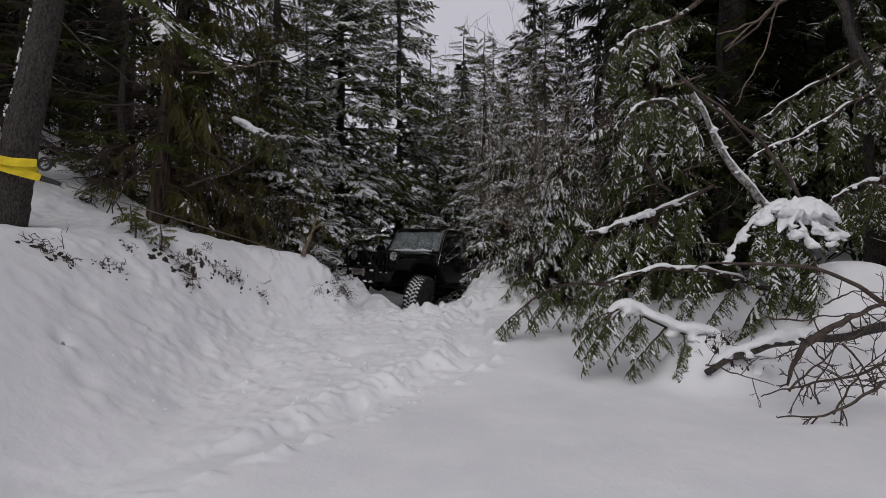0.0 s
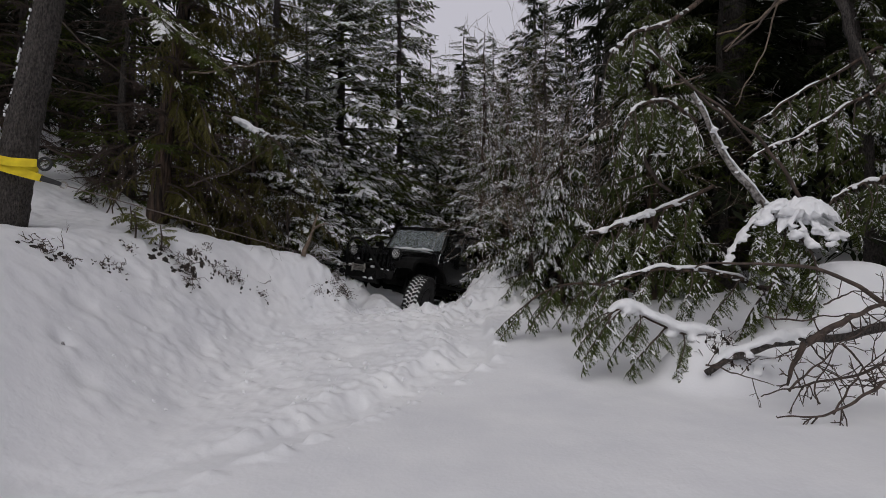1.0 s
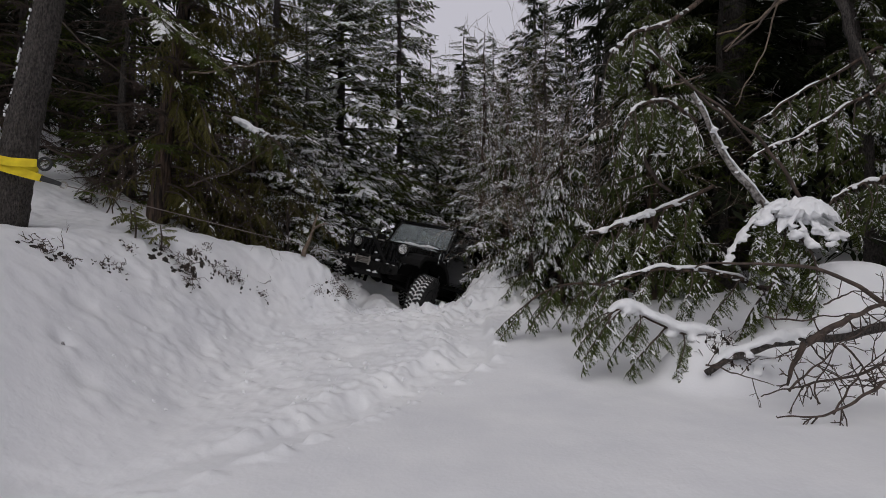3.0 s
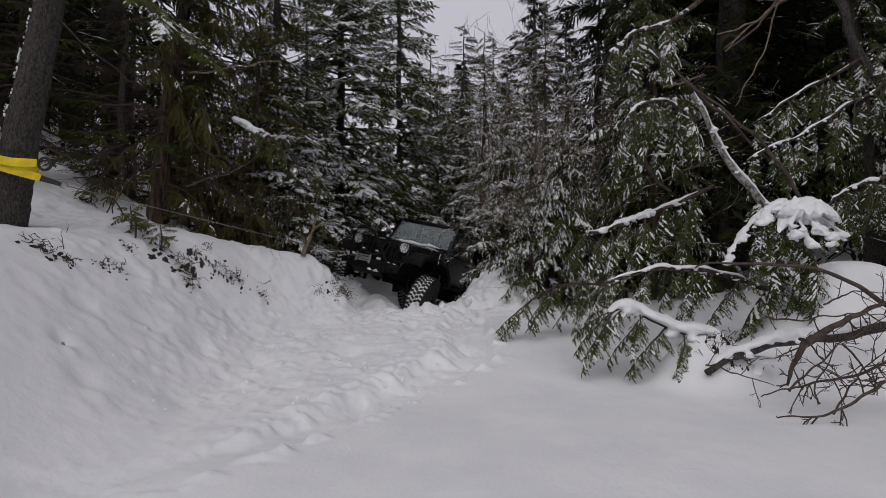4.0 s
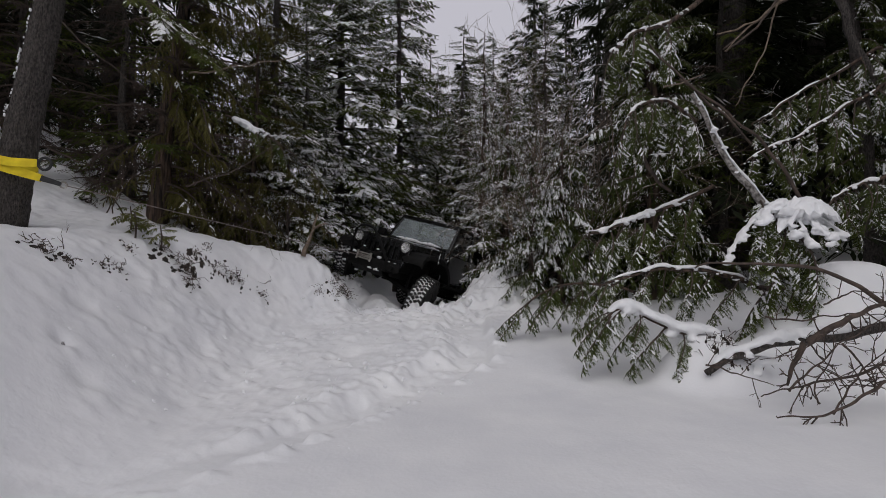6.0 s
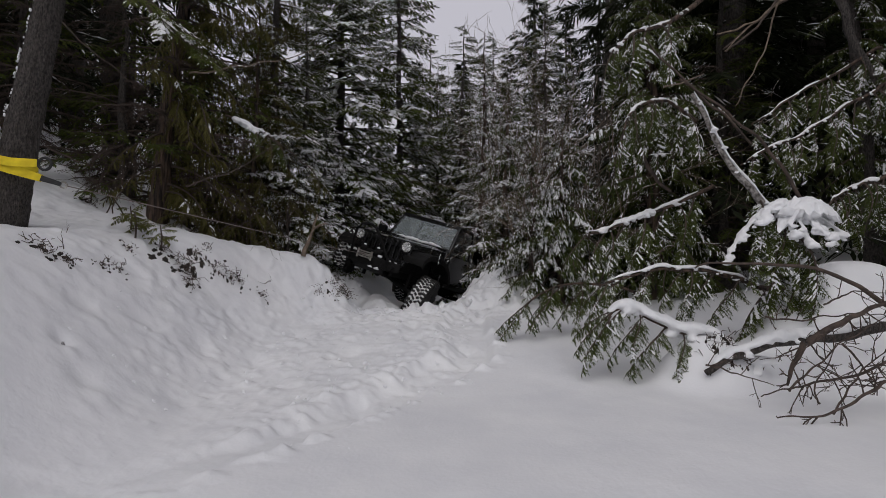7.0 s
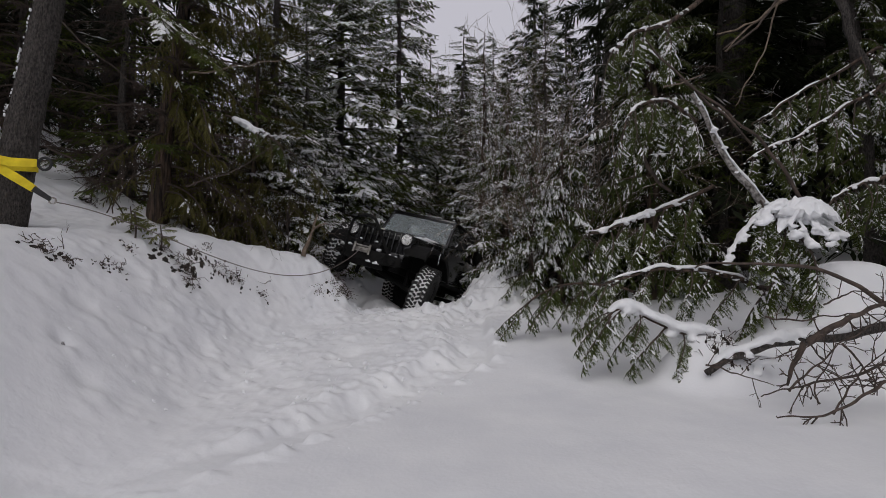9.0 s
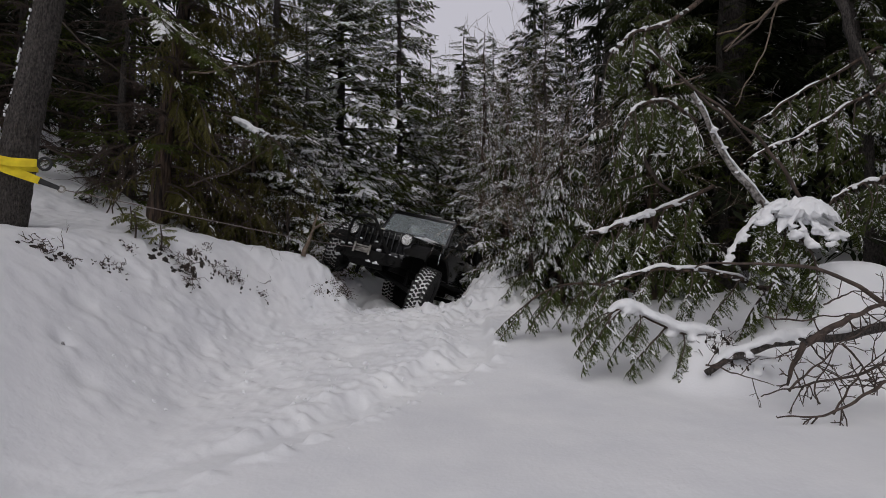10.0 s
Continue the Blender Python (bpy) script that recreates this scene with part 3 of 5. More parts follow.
# unseen cedar beyond the right edge, added to shade the right side
conifer("cedar_tree", (6.8, 5.0, G(6.8, 5.0) - 0.1), (6.7, 5.1, 11.0), 0.2, 0.16, 1.9, ["cedar"], 60, S_CEDAR, 48, REDBARK, pitch=12, tip=0.5)


# ---- deep woods: plain far trees ----
def far_tree(seed):
    rng = random.Random(seed)
    root = new("forest_tree")
    v, f = tube_data([(0, 0, -0.4), (0.03, 0, 3), (0, 0.05, 7), (0, 0, 12)], [0.2, 0.16, 0.1, 0.02], 8)
    hang("trunk", to_mesh("trunk", v, f, [BARK], smooth=True), root, Matrix())
    segs = []
    for i in range(190):
        h = 0.8 + 11.0 * (i + rng.random()) / 190
        L = 2.5 * (1 - (h - 0.8) / 11.6) ** 0.8 * rng.uniform(0.7, 1.1)
        a = rng.uniform(0, 6.283)
        for j in range(27):
            u = 0.12 + 0.88 * (j + rng.random()) / 27
            p = Vector((math.cos(a) * L * u, math.sin(a) * L * u, h + 0.2 * u - 0.5 * u * u * L * 0.5))
            for s in (-1, 1):
                aa = a + s * rng.uniform(0.5, 1.1)
                segs.append((p, p + Vector((math.cos(aa), math.sin(aa), rng.uniform(-0.9, 0.0))) * (0.24 * rng.uniform(0.6, 1.2)), 1.0))
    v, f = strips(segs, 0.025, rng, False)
    hang("crown", to_mesh("crown", v, f, [SHADEGREEN]), root, Matrix())
    v, f = snow_strips(segs, 0.014, 0.03, rng, plain=True)
    hang("snow_load", to_mesh("snow_load", v, f, [SNOW_LOAD], smooth=True), root, Matrix())
    return tagged(root, "shaded dark conifer in the snowy woods", "tree", "trees of the woods")


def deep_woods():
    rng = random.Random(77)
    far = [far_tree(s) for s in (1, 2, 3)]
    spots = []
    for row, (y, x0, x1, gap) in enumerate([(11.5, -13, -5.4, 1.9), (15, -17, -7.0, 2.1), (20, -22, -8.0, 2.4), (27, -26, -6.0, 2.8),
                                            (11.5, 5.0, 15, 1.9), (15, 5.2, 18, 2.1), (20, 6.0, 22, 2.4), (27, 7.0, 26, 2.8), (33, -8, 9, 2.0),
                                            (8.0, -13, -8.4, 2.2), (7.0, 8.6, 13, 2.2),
                                            # unseen rows beside and behind the camera, added to block sky light
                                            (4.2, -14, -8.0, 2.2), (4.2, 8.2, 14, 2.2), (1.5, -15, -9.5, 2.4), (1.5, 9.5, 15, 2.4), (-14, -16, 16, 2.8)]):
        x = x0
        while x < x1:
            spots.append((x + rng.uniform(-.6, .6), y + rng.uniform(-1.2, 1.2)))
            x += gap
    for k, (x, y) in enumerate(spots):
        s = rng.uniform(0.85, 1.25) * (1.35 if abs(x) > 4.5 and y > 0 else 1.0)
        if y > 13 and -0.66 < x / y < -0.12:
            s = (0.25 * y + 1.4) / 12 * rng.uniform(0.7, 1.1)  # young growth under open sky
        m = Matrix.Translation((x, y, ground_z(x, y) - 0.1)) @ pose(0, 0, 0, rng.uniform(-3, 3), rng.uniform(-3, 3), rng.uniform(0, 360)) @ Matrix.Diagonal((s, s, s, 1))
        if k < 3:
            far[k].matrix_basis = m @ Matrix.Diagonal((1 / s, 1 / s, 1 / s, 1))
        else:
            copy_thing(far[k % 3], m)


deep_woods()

# ---- things are placed below ----
PAINT = grain(material("black_paint", (0.012, 0.012, 0.013), 0.16, 0.0, 0.6), (0.005, 0.005, 0.006), (0.014, 0.014, 0.014), 3, 0.05, 40)
MATT = grain(material("black_plastic", (0.014, 0.014, 0.014), 0.6), (0.005, 0.005, 0.005), (0.014, 0.0135, 0.013), 8, 0.2, 60)
MATT.node_tree.nodes["Principled BSDF"].inputs["Specular IOR Level"].default_value = 0.12
RUBBER = grain(material("rubber", (0.014, 0.013, 0.013), 0.8), (0.009, 0.009, 0.009), (0.026, 0.025, 0.024), 10, 0.3, 70)
STEEL = grain(material("brushed_steel", (0.42, 0.40, 0.37), 0.45, 0.8), (0.25, 0.23, 0.2), (0.5, 0.48, 0.45), 12, 0.2, 60)
CHROME = grain(material("chrome", (0.9, 0.9, 0.9), 0.22, 0.8), (0.3, 0.3, 0.3), (0.95, 0.95, 0.95), 36, 0.6, 45, distance=0.02)
DARK = grain(material("dark_cabin", (0.008, 0.008, 0.008), 0.9), (0.005, 0.005, 0.005), (0.012, 0.012, 0.012), 6)
CAKED = grain(material("caked_snow", (0.7, 0.7, 0.7), 0.7), (0.10, 0.09, 0.085), (0.80, 0.80, 0.80), 11, 0.5, 50, mid=(0.34, 0.45))
YELLOW = grain(material("yellow_webbing", (0.72, 0.55, 0.01), 0.75), (0.55, 0.40, 0.006), (0.80, 0.63, 0.015), 9, 0.35, 220, distance=0.004)
BLACKWEB = grain(material("black_webbing", (0.02, 0.02, 0.02), 0.8), (0.012, 0.012, 0.013), (0.035, 0.035, 0.036), 20, 0.4, 200, distance=0.004)
ROPE = grain(material("winch_rope", (0.16, 0.13, 0.12), 0.6), (0.11, 0.085, 0.08), (0.22, 0.18, 0.17), 40, 0.3, 200)


def glass(name, rough=0.02, tint=(0.75, 0.8, 0.8), sheen=0.2, pale=(0.6, 0.62, 0.62)):
    """Glass with a thin pale layer painted in for reflected sky light."""
    m = bpy.data.materials.new(name)
    m.use_nodes = True
    n, l = m.node_tree.nodes, m.node_tree.links
    b = n["Principled BSDF"]
    b.inputs["Base Color"].default_value = (*tint, 1)
    b.inputs["Roughness"].default_value = rough
    b.inputs["Transmission Weight"].default_value = 1.0
    b.inputs["IOR"].default_value = 1.5
    matte, mix, no, ramp = n.new("ShaderNodeBsdfDiffuse"), n.new("ShaderNodeMixShader"), n.new("ShaderNodeTexNoise"), n.new("ShaderNodeMapRange")
    matte.inputs["Color"].default_value = (*pale, 1)
    no.inputs["Scale"].default_value = 5
    ramp.inputs["To Min"].default_value, ramp.inputs["To Max"].default_value = sheen * 0.7, sheen * 1.3
    l.new(no.outputs["Fac"], ramp.inputs["Value"])
    l.new(ramp.outputs[0], mix.inputs[0])
    l.new(b.outputs[0], mix.inputs[1])
    l.new(matte.outputs[0], mix.inputs[2])
    l.new(mix.outputs[0], n["Material Output"].inputs["Surface"])
    return m


# the windscreen's blue-grey is mostly this painted sky reflection
GLASS = glass("windscreen_glass", 0.08, sheen=0.28, pale=(0.56, 0.62, 0.64))
SIDEGLASS = glass("side_glass", 0.03, sheen=0.05)
LENS = glass("lamp_glass", 0.02, (0.97, 0.98, 0.98), 0.03, (0.9, 0.9, 0.9))


# ---- the car: x forward, y to its left, from the ground under the front axle ----
def tyre_meshes():
    R, W = 0.458, 0.142
    bm = lathe([(-W + 0.02, 0.23), (-W - 0.008, 0.30), (-W - 0.006, 0.38), (-W + 0.012, 0.425), (-W + 0.03, 0.438),
                (W - 0.03, 0.438), (W - 0.012, 0.425), (W + 0.006, 0.38), (W + 0.008, 0.30), (W - 0.02, 0.23)], 44)
    count = 36
    for k in range(count):
        for yy, off, skew, long in ((-0.100, 0.0, 14, 0.070), (0.100, 0.5, -14, 0.070), (-0.032, 0.35, -32, 0.052), (0.032, 0.85, 32, 0.052)):
            turn = pose(0, 0, 0, 0, 360 * (k + off) / count, 0) @ Matrix.Translation((0, yy, R - 0.014)) @ pose(0, 0, 0, 0, 0, skew)
            long += 0.012 * (k % 2)
            add_box(bm, (0, 0, 0), (1, 1, 1), 0, turn @ Matrix.Diagonal((0.047 - 0.006 * ((k * 7) % 3), long, 0.03, 1)))
        if k % 2:
            for sgn in (-1, 1):
                add_box(bm, (0, 0, 0), (1, 1, 1), 0, pose(0, 0, 0, 0, 360 * (k + 0.25 + 0.25 * sgn) / count, 0) @ Matrix.Translation((0, sgn * (W - 0.004), 0.41)) @ Matrix.Diagonal((0.06, 0.03, 0.06, 1)))
    snow = lathe([(-W + 0.022, 0.432), (-W + 0.026, 0.446), (-0.05, 0.449), (0.05, 0.449), (W - 0.026, 0.446), (W - 0.022, 0.432)], 44)
    rim = lathe([(-0.12, 0.235), (-0.13, 0.215), (0.02, 0.20), (0.10, 0.225), (0.125, 0.232), (0.13, 0.218), (0.09, 0.19), (0.04, 0.10), (0.065, 0.075), (0.075, 0.0001)], 32)
    return bm, snow, rim


def build_car():
    car = new("off_road_car")
    tagged(car, "black lifted off-road car stuck in deep snow", "car")
    # tub, floor and engine bay
    part("body", hull([(-0.62, y, z) for y in (-0.76, 0.76) for z in (0.74, 1.32)] + [(-2.95, y, z) for y in (-0.76, 0.76) for z in (0.80, 1.33)], 0.03), PAINT, car)
    part("engine_bay", hull([(x, y, z) for x in (0.36, -0.64) for y in (-0.50, 0.50) for z in (0.72, 1.14)], 0.02), MATT, car, "black inner fenders")
    hood = part("hood", hull([(0.44, y, z) for y in (-0.56, 0.56) for z in (1.13, 1.245)] + [(0.40, y, 1.275) for y in (-0.40, 0.40)]
                             + [(-0.70, y, z) for y in (-0.74, 0.74) for z in (1.15, 1.33)] + [(-0.70, y, 1.375) for y in (-0.5, 0.5)], 0.018), PAINT, car)
    part("cowl", box((-0.70, 0, 1.362), (0.10, 1.30, 0.03), 0.008), MATT, hood)
    for sgn in (-1, 1):
        part("hood_latch", box((0.18, sgn * 0.605, 1.19), (0.05, 0.03, 0.09), 0.008), MATT, hood)
    # upright grille with seven slots
    grille = part("grille", hull([(x, y, z) for x in (0.40, 0.465) for y in (-0.60, 0.60) for z in (1.235, 1.272)], 0.012), PAINT, car)
    part("lower_panel", hull([(x, y, 0.80) for x in (0.42, 0.48) for y in (-0.54, 0.54)] + [(x, y, 0.915) for x in (0.41, 0.475) for y in (-0.56, 0.56)], 0.012), PAINT, grille)
    part("radiator", box((0.385, 0, 1.06), (0.02, 0.86, 0.34)), DARK, grille)
    for k in range(8):
        part("bar", box((0.437, -0.385 + 0.11 * k, 1.075), (0.055, 0.042, 0.33), 0.01), PAINT, grille)
    for sgn in (-1, 1):
        part("cheek", hull([(x, sgn * y, z) for x in (0.40, 0.458) for y in (0.40, 0.62) for z in (0.90, 1.245)], 0.02), PAINT, grille)
        lamp = part("headlight", lathe([(0.455, 0.108), (0.478, 0.108), (0.482, 0.098), (0.466, 0.092), (0.462, 0.0001)], 28, "x"), MATT, car, "round headlight in a black ring")
        part("reflector", lathe([(0.476, 0.093), (0.470, 0.088), (0.4655, 0.055), (0.4652, 0.03), (0.474, 0.028), (0.476, 0.0001)], 28, "x"), CHROME, lamp)
        part("lens", lathe([(0.4705, 0.091), (0.484, 0.082), (0.494, 0.05), (0.498, 0.0001)], 28, "x"), LENS, lamp).visible_shadow = False
        for o in (lamp,):
            o.location = (0, sgn * 0.52, 1.17)
        turn = part("turn_signal", lathe([(0.458, 0.036), (0.472, 0.034), (0.476, 0.0001)], 18, "x"), MATT, car)
        turn.location = (0, sgn * 0.545, 0.99)
        # angular fender flare
        outer = [(0.50, 0.92), (0.47, 1.03), (0.38, 1.115), (0.22, 1.16), (0.0, 1.172), (-0.22, 1.16), (-0.40, 1.11), (-0.56, 1.01), (-0.68, 0.88), (-0.75, 0.74)]
        inner = [(-0.70, 0.74), (-0.635, 0.87), (-0.52, 0.98), (-0.38, 1.065), (-0.21, 1.11), (0.0, 1.122), (0.21, 1.11), (0.355, 1.07), (0.43, 1.00), (0.455, 0.92)]
        part("fender", prism(outer + inner, sgn * 0.56, sgn * 0.93, 0.012), MATT, car)
        part("fender_lip", prism([(x, z - 0.006) for x, z in outer] + [(x * 0.975, z - 0.035) for x, z in inner], sgn * 0.925, sgn * 0.95, 0.006), MATT, car)
        # door, mirror, rocker
        door = part("door", hull([(-0.78, sgn * y, z) for y in (0.755, 0.785) for z in (0.80, 1.315)] + [(-1.72, sgn * y, z) for y in (0.755, 0.785) for z in (0.80, 1.315)], 0.02), PAINT, car)
        part("door_handle", box((-1.60, sgn * 0.80, 1.22), (0.14, 0.035, 0.04), 0.008), MATT, door)
        for zz in (0.92, 1.20):
            part("hinge", box((-0.77, sgn * 0.795, zz), (0.10, 0.025, 0.05), 0.006), PAINT, door)
        mirror = part("mirror", hull([(x, sgn * y, z) for x in (-0.80, -0.90) for y in (0.90, 1.08) for z in (1.37, 1.52)], 0.025), MATT, car)
        part("mirror_arm", box((-0.85, sgn * 0.845, 1.40), (0.05, 0.16, 0.05), 0.01), MATT, mirror)
        part("rocker_guard", tube([(-0.70, sgn * 0.80, 0.70), (-1.2, sgn * 0.83, 0.69), (-1.95, sgn * 0.80, 0.70)], 0.035, 10), MATT, car)
        part("rear_fender", prism([(-1.80, 0.78), (-1.98, 1.05), (-2.12, 1.14), (-2.75, 1.14), (-2.92, 0.95), (-2.88, 0.93), (-2.72, 1.09), (-2.14, 1.09), (-2.02, 1.02), (-1.85, 0.78)], sgn * 0.74, sgn * 0.93, 0.01), MATT, car)
        # side window frame: pillars and glass
        part("pillar", hull([(-1.70, sgn * y, 1.32) for y in (0.70, 0.75)] + [(-1.78, sgn * y, 1.32) for y in (0.70, 0.75)] + [(-1.72, sgn * y, 1.88) for y in (0.62, 0.67)] + [(-1.80, sgn * y, 1.88) for y in (0.62, 0.67)]), PAINT, car)
        part("quarter_panel", hull([(-2.60, sgn * y, 1.32) for y in (0.70, 0.74)] + [(-2.93, sgn * y, 1.32) for y in (0.70, 0.74)] + [(-2.62, sgn * y, 1.88) for y in (0.62, 0.66)] + [(-2.86, sgn * y, 1.88) for y in (0.62, 0.66)]), MATT, car)
        part("side_window", hull([(-0.84, sgn * y, 1.33) for y in (0.715, 0.722)] + [(-1.70, sgn * y, 1.33) for y in (0.715, 0.722)] + [(-1.06, sgn * y, 1.86) for y in (0.645, 0.652)] + [(-1.72, sgn * y, 1.86) for y in (0.645, 0.652)]), SIDEGLASS, car)
        part("wiper", tube([(-0.735, -0.08 + sgn * 0.3, 1.385), (-0.78, sgn * 0.3 + 0.22, 1.42), (-0.80, sgn * 0.3 + 0.30, 1.44)], 0.009, 6), MATT, car)
        part("fog_lamp", lathe([(0.70, 0.05), (0.765, 0.052), (0.77, 0.0001)], 18, "x"), MATT, car).location = (0, sgn * 0.50, 0.74)
        hook = part("tow_ring", tube([(0.80 + 0.05 * math.sin(q * 0.6283), sgn * 0.36, 0.70 + 0.05 * math.cos(q * 0.6283)) for q in range(11)], 0.010, 6), MATT, car)
    # windscreen
    lo, hi = 0.74, 0.675
    for name, pts in (("left_post", [(-0.745, lo), (-1.02, hi)]), ("right_post", [(-0.745, -lo), (-1.02, -hi)])):
        part("windscreen_post", hull([(pts[0][0] + dx, pts[0][1] * k, 1.345) for dx in (-0.045, 0.02) for k in (0.94, 1.02)]
                                     + [(pts[1][0] + dx, pts[1][1] * k, 1.90) for dx in (-0.045, 0.02) for k in (0.94, 1.02)], 0.01), PAINT, car)
    part("windscreen_header", hull([(-1.00 + dx, y, z) for dx in (-0.06, 0.02) for y in (-hi, hi) for z in (1.835, 1.905)], 0.012), PAINT, car)
    part("windscreen_base", hull([(-0.735 + dx, y, z) for dx in (-0.05, 0.015) for y in (-lo, lo) for z in (1.33, 1.40)], 0.012), PAINT, car)
    part("windscreen", hull([(-0.762 + dx, y, 1.385) for dx in (0, 0.006) for y in (-0.70, 0.70)] + [(-1.00 + dx, y, 1.85) for dx in (0, 0.006) for y in (-0.645, 0.645)]), GLASS, car, "grey windscreen reflecting the sky")
    part("mirror_inside", box((-1.0, 0, 1.78), (0.03, 0.20, 0.06), 0.012), MATT, car)
    part("roof", hull([(-0.99, y, z) for y in (-0.67, 0.67) for z in (1.88, 1.915)] + [(-1.9, y, 1.95) for y in (-0.60, 0.60)]
                      + [(-2.90, y, z) for y in (-0.66, 0.66) for z in (1.86, 1.90)], 0.015), MATT, car, "black hard top")
    part("tailgate", box((-2.92, 0, 1.30), (0.06, 1.44, 1.10), 0.02), MATT, car)
    part("dashboard", hull([(x, y, z) for x in (-0.80, -1.05) for y in (-0.68, 0.68) for z in (1.0, 1.345)], 0.03), DARK, car)
    for sgn in (-1, 1):
        part("seat", hull([(-1.55, sgn * 0.36 + y, 1.05) for y in (-0.24, 0.24)] + [(-1.75, sgn * 0.36 + y, 1.05) for y in (-0.24, 0.24)]
                          + [(-1.68, sgn * 0.36 + y, 1.62) for y in (-0.2, 0.2)] + [(-1.80, sgn * 0.36 + y, 1.62) for y in (-0.2, 0.2)], 0.05), DARK, car)
    # winch bumper with its hoop
    bumper = part("bumper", hull([(0.52, y, z) for y in (-0.60, 0.56) for z in (0.68, 0.84)] + [(0.76, y, z) for y in (-0.40, 0.36) for z in (0.65, 0.84)], 0.02), MATT, car)
    part("skid_plate", hull([(0.74, y, 0.66) for y in (-0.34, 0.34)] + [(0.70, y, 0.66) for y in (-0.34, 0.34)] + [(0.60, y, 0.57) for y in (-0.3, 0.3)] + [(0.55, y, 0.57) for y in (-0.3, 0.3)], 0.008), MATT, bumper)
    part("hoop", tube([(0.72, -0.40, 0.84), (0.82, -0.36, 1.04), (0.93, -0.27, 1.24), (0.97, -0.17, 1.325), (0.98, -0.05, 1.35), (0.98, 0.05, 1.35), (0.97, 0.14, 1.315), (0.90, 0.22, 1.18), (0.72, 0.40, 0.84)], 0.025, 10), MATT, bumper)
    part("winch", lathe([(-0.22, 0.085), (-0.12, 0.085), (-0.118, 0.05), (0.118, 0.05), (0.12, 0.085), (0.24, 0.085)], 20), MATT, bumper).location = (0.62, -0.03, 0.90)
    lead = part("fairlead", box((0.772, -0.05, 0.83), (0.02, 0.30, 0.05), 0.004), STEEL, bumper, "steel roller fairlead")
    for zz in (0.785, 0.875):
        part("roller", lathe([(-0.12, 0.014), (0.12, 0.014)], 10), STEEL, lead).location = (0.80, -0.05, zz)
    for sgn in (-1, 1):
        part("roller", tube([(0.805, -0.05 + sgn * 0.145, 0.75), (0.805, -0.05 + sgn * 0.145, 0.91)], 0.018, 10), STEEL, lead)
    part("badge", box((0.442, 0, 1.262), (0.055, 0.15, 0.022), 0.004), STEEL, grille, "small pale badge")
    # chassis
    for sgn in (-1, 1):
        part("frame_rail", box((-1.15, sgn * 0.42, 0.66), (3.4, 0.08, 0.12), 0.01), MATT, car)
        part("shock", tube([(0.02, sgn * 0.50, 0.46), (-0.04, sgn * 0.47, 1.0)], 0.035, 10), MATT, car)
    # wide dark block round the gearbox, standing in for the shade underneath
    part("gearbox", hull([(x, y, z) for x in (-0.4, -2.2) for y in (-0.40, 0.40) for z in (0.50, 0.74)], 0.04), MATT, car)
    axle = part("axle", tube([(0, -0.80, 0), (0, -0.3, 0), (0, 0.72, 0)], [0.045, 0.05, 0.045], 12), MATT, car)
    part("differential", lathe([(-0.13, 0.03), (-0.08, 0.12), (0.06, 0.13), (0.11, 0.03)], 18), MATT, axle).location = (0.02, -0.22, 0)
    rear_axle = part("axle", tube([(-2.42, -0.72, 0.46), (-2.42, 0.72, 0.46)], 0.045, 12), MATT, car)
    # snow on the car
    rng = random.Random(5)
    v, f, _ = merge([(0, ridge([Vector((-0.69 + rng.uniform(-.02, .02), -0.52 + 0.055 * i, 1.385 + rng.uniform(-.006, .012))) for i in range(21)], 0.055, 0.05, rng))])
    hang("hood_snow", to_mesh("hood_snow", v, f, [SNOW_LOAD], smooth=True), hood, Matrix(), "wet snow along the windscreen")
    for c, k in (((0.70, -0.36, 0.865), 0.05), ((0.72, 0.22, 0.86), 0.055), ((0.66, 0.10, 1.0), 0.035), ((0.66, -0.2, 1.0), 0.03), ((0.66, 0.40, 0.84), 0.03),
                 ((0.75, 0.10, 0.655), 0.05), ((0.74, 0.24, 0.65), 0.06), ((0.60, 0.48, 0.84), 0.025), ((0.62, -0.55, 0.86), 0.04), ((0.60, -0.60, 0.66), 0.05), ((0.56, -0.30, 0.55), 0.05)):
        v, f = blob(c, (k * 0.7, k, k * 0.6), rng)
        hang("snow_lump", to_mesh("snow_lump", v, f, [SNOW_LOAD], smooth=True), bumper, Matrix())
    # wheels
    bm, snow, rim = tyre_meshes()
    wheel = part("wheel", rim, MATT, car, "black wheel")
    tyre = part("tyre", bm, RUBBER, wheel, "chunky mud tyre", smooth=False)
    packed = part("packed_snow", snow, CAKED, wheel, "snow packed in the tread", smooth=False)
    wheels = [wheel]
    bar = part("spoke", box((0, 0.068, 0.135), (0.045, 0.03, 0.13), 0.006), MATT, wheel)
    for k in range(1, 8):
        hang("spoke", bar.data, wheel, pose(0, 0, 0, 0, 45 * k, 0))
    for k in range(3):
        w = hang("wheel", wheel.data, car, Matrix(), "black wheel")
        hang("tyre", tyre.data, w, Matrix(), "chunky mud tyre")
        for j in range(8):
            hang("spoke", bar.data, w, pose(0, 0, 0, 0, 45 * j, 0))
        hang("packed_snow", packed.data, w, Matrix(), "snow packed in the tread")
        wheels.append(w)
    return car, axle, wheels


CAR, AXLE, WHEELS = build_car()


# ---- yellow strap round the tree, and the winch rope ----
PIVOT = Vector((-4.22, 4.97, 2.20))


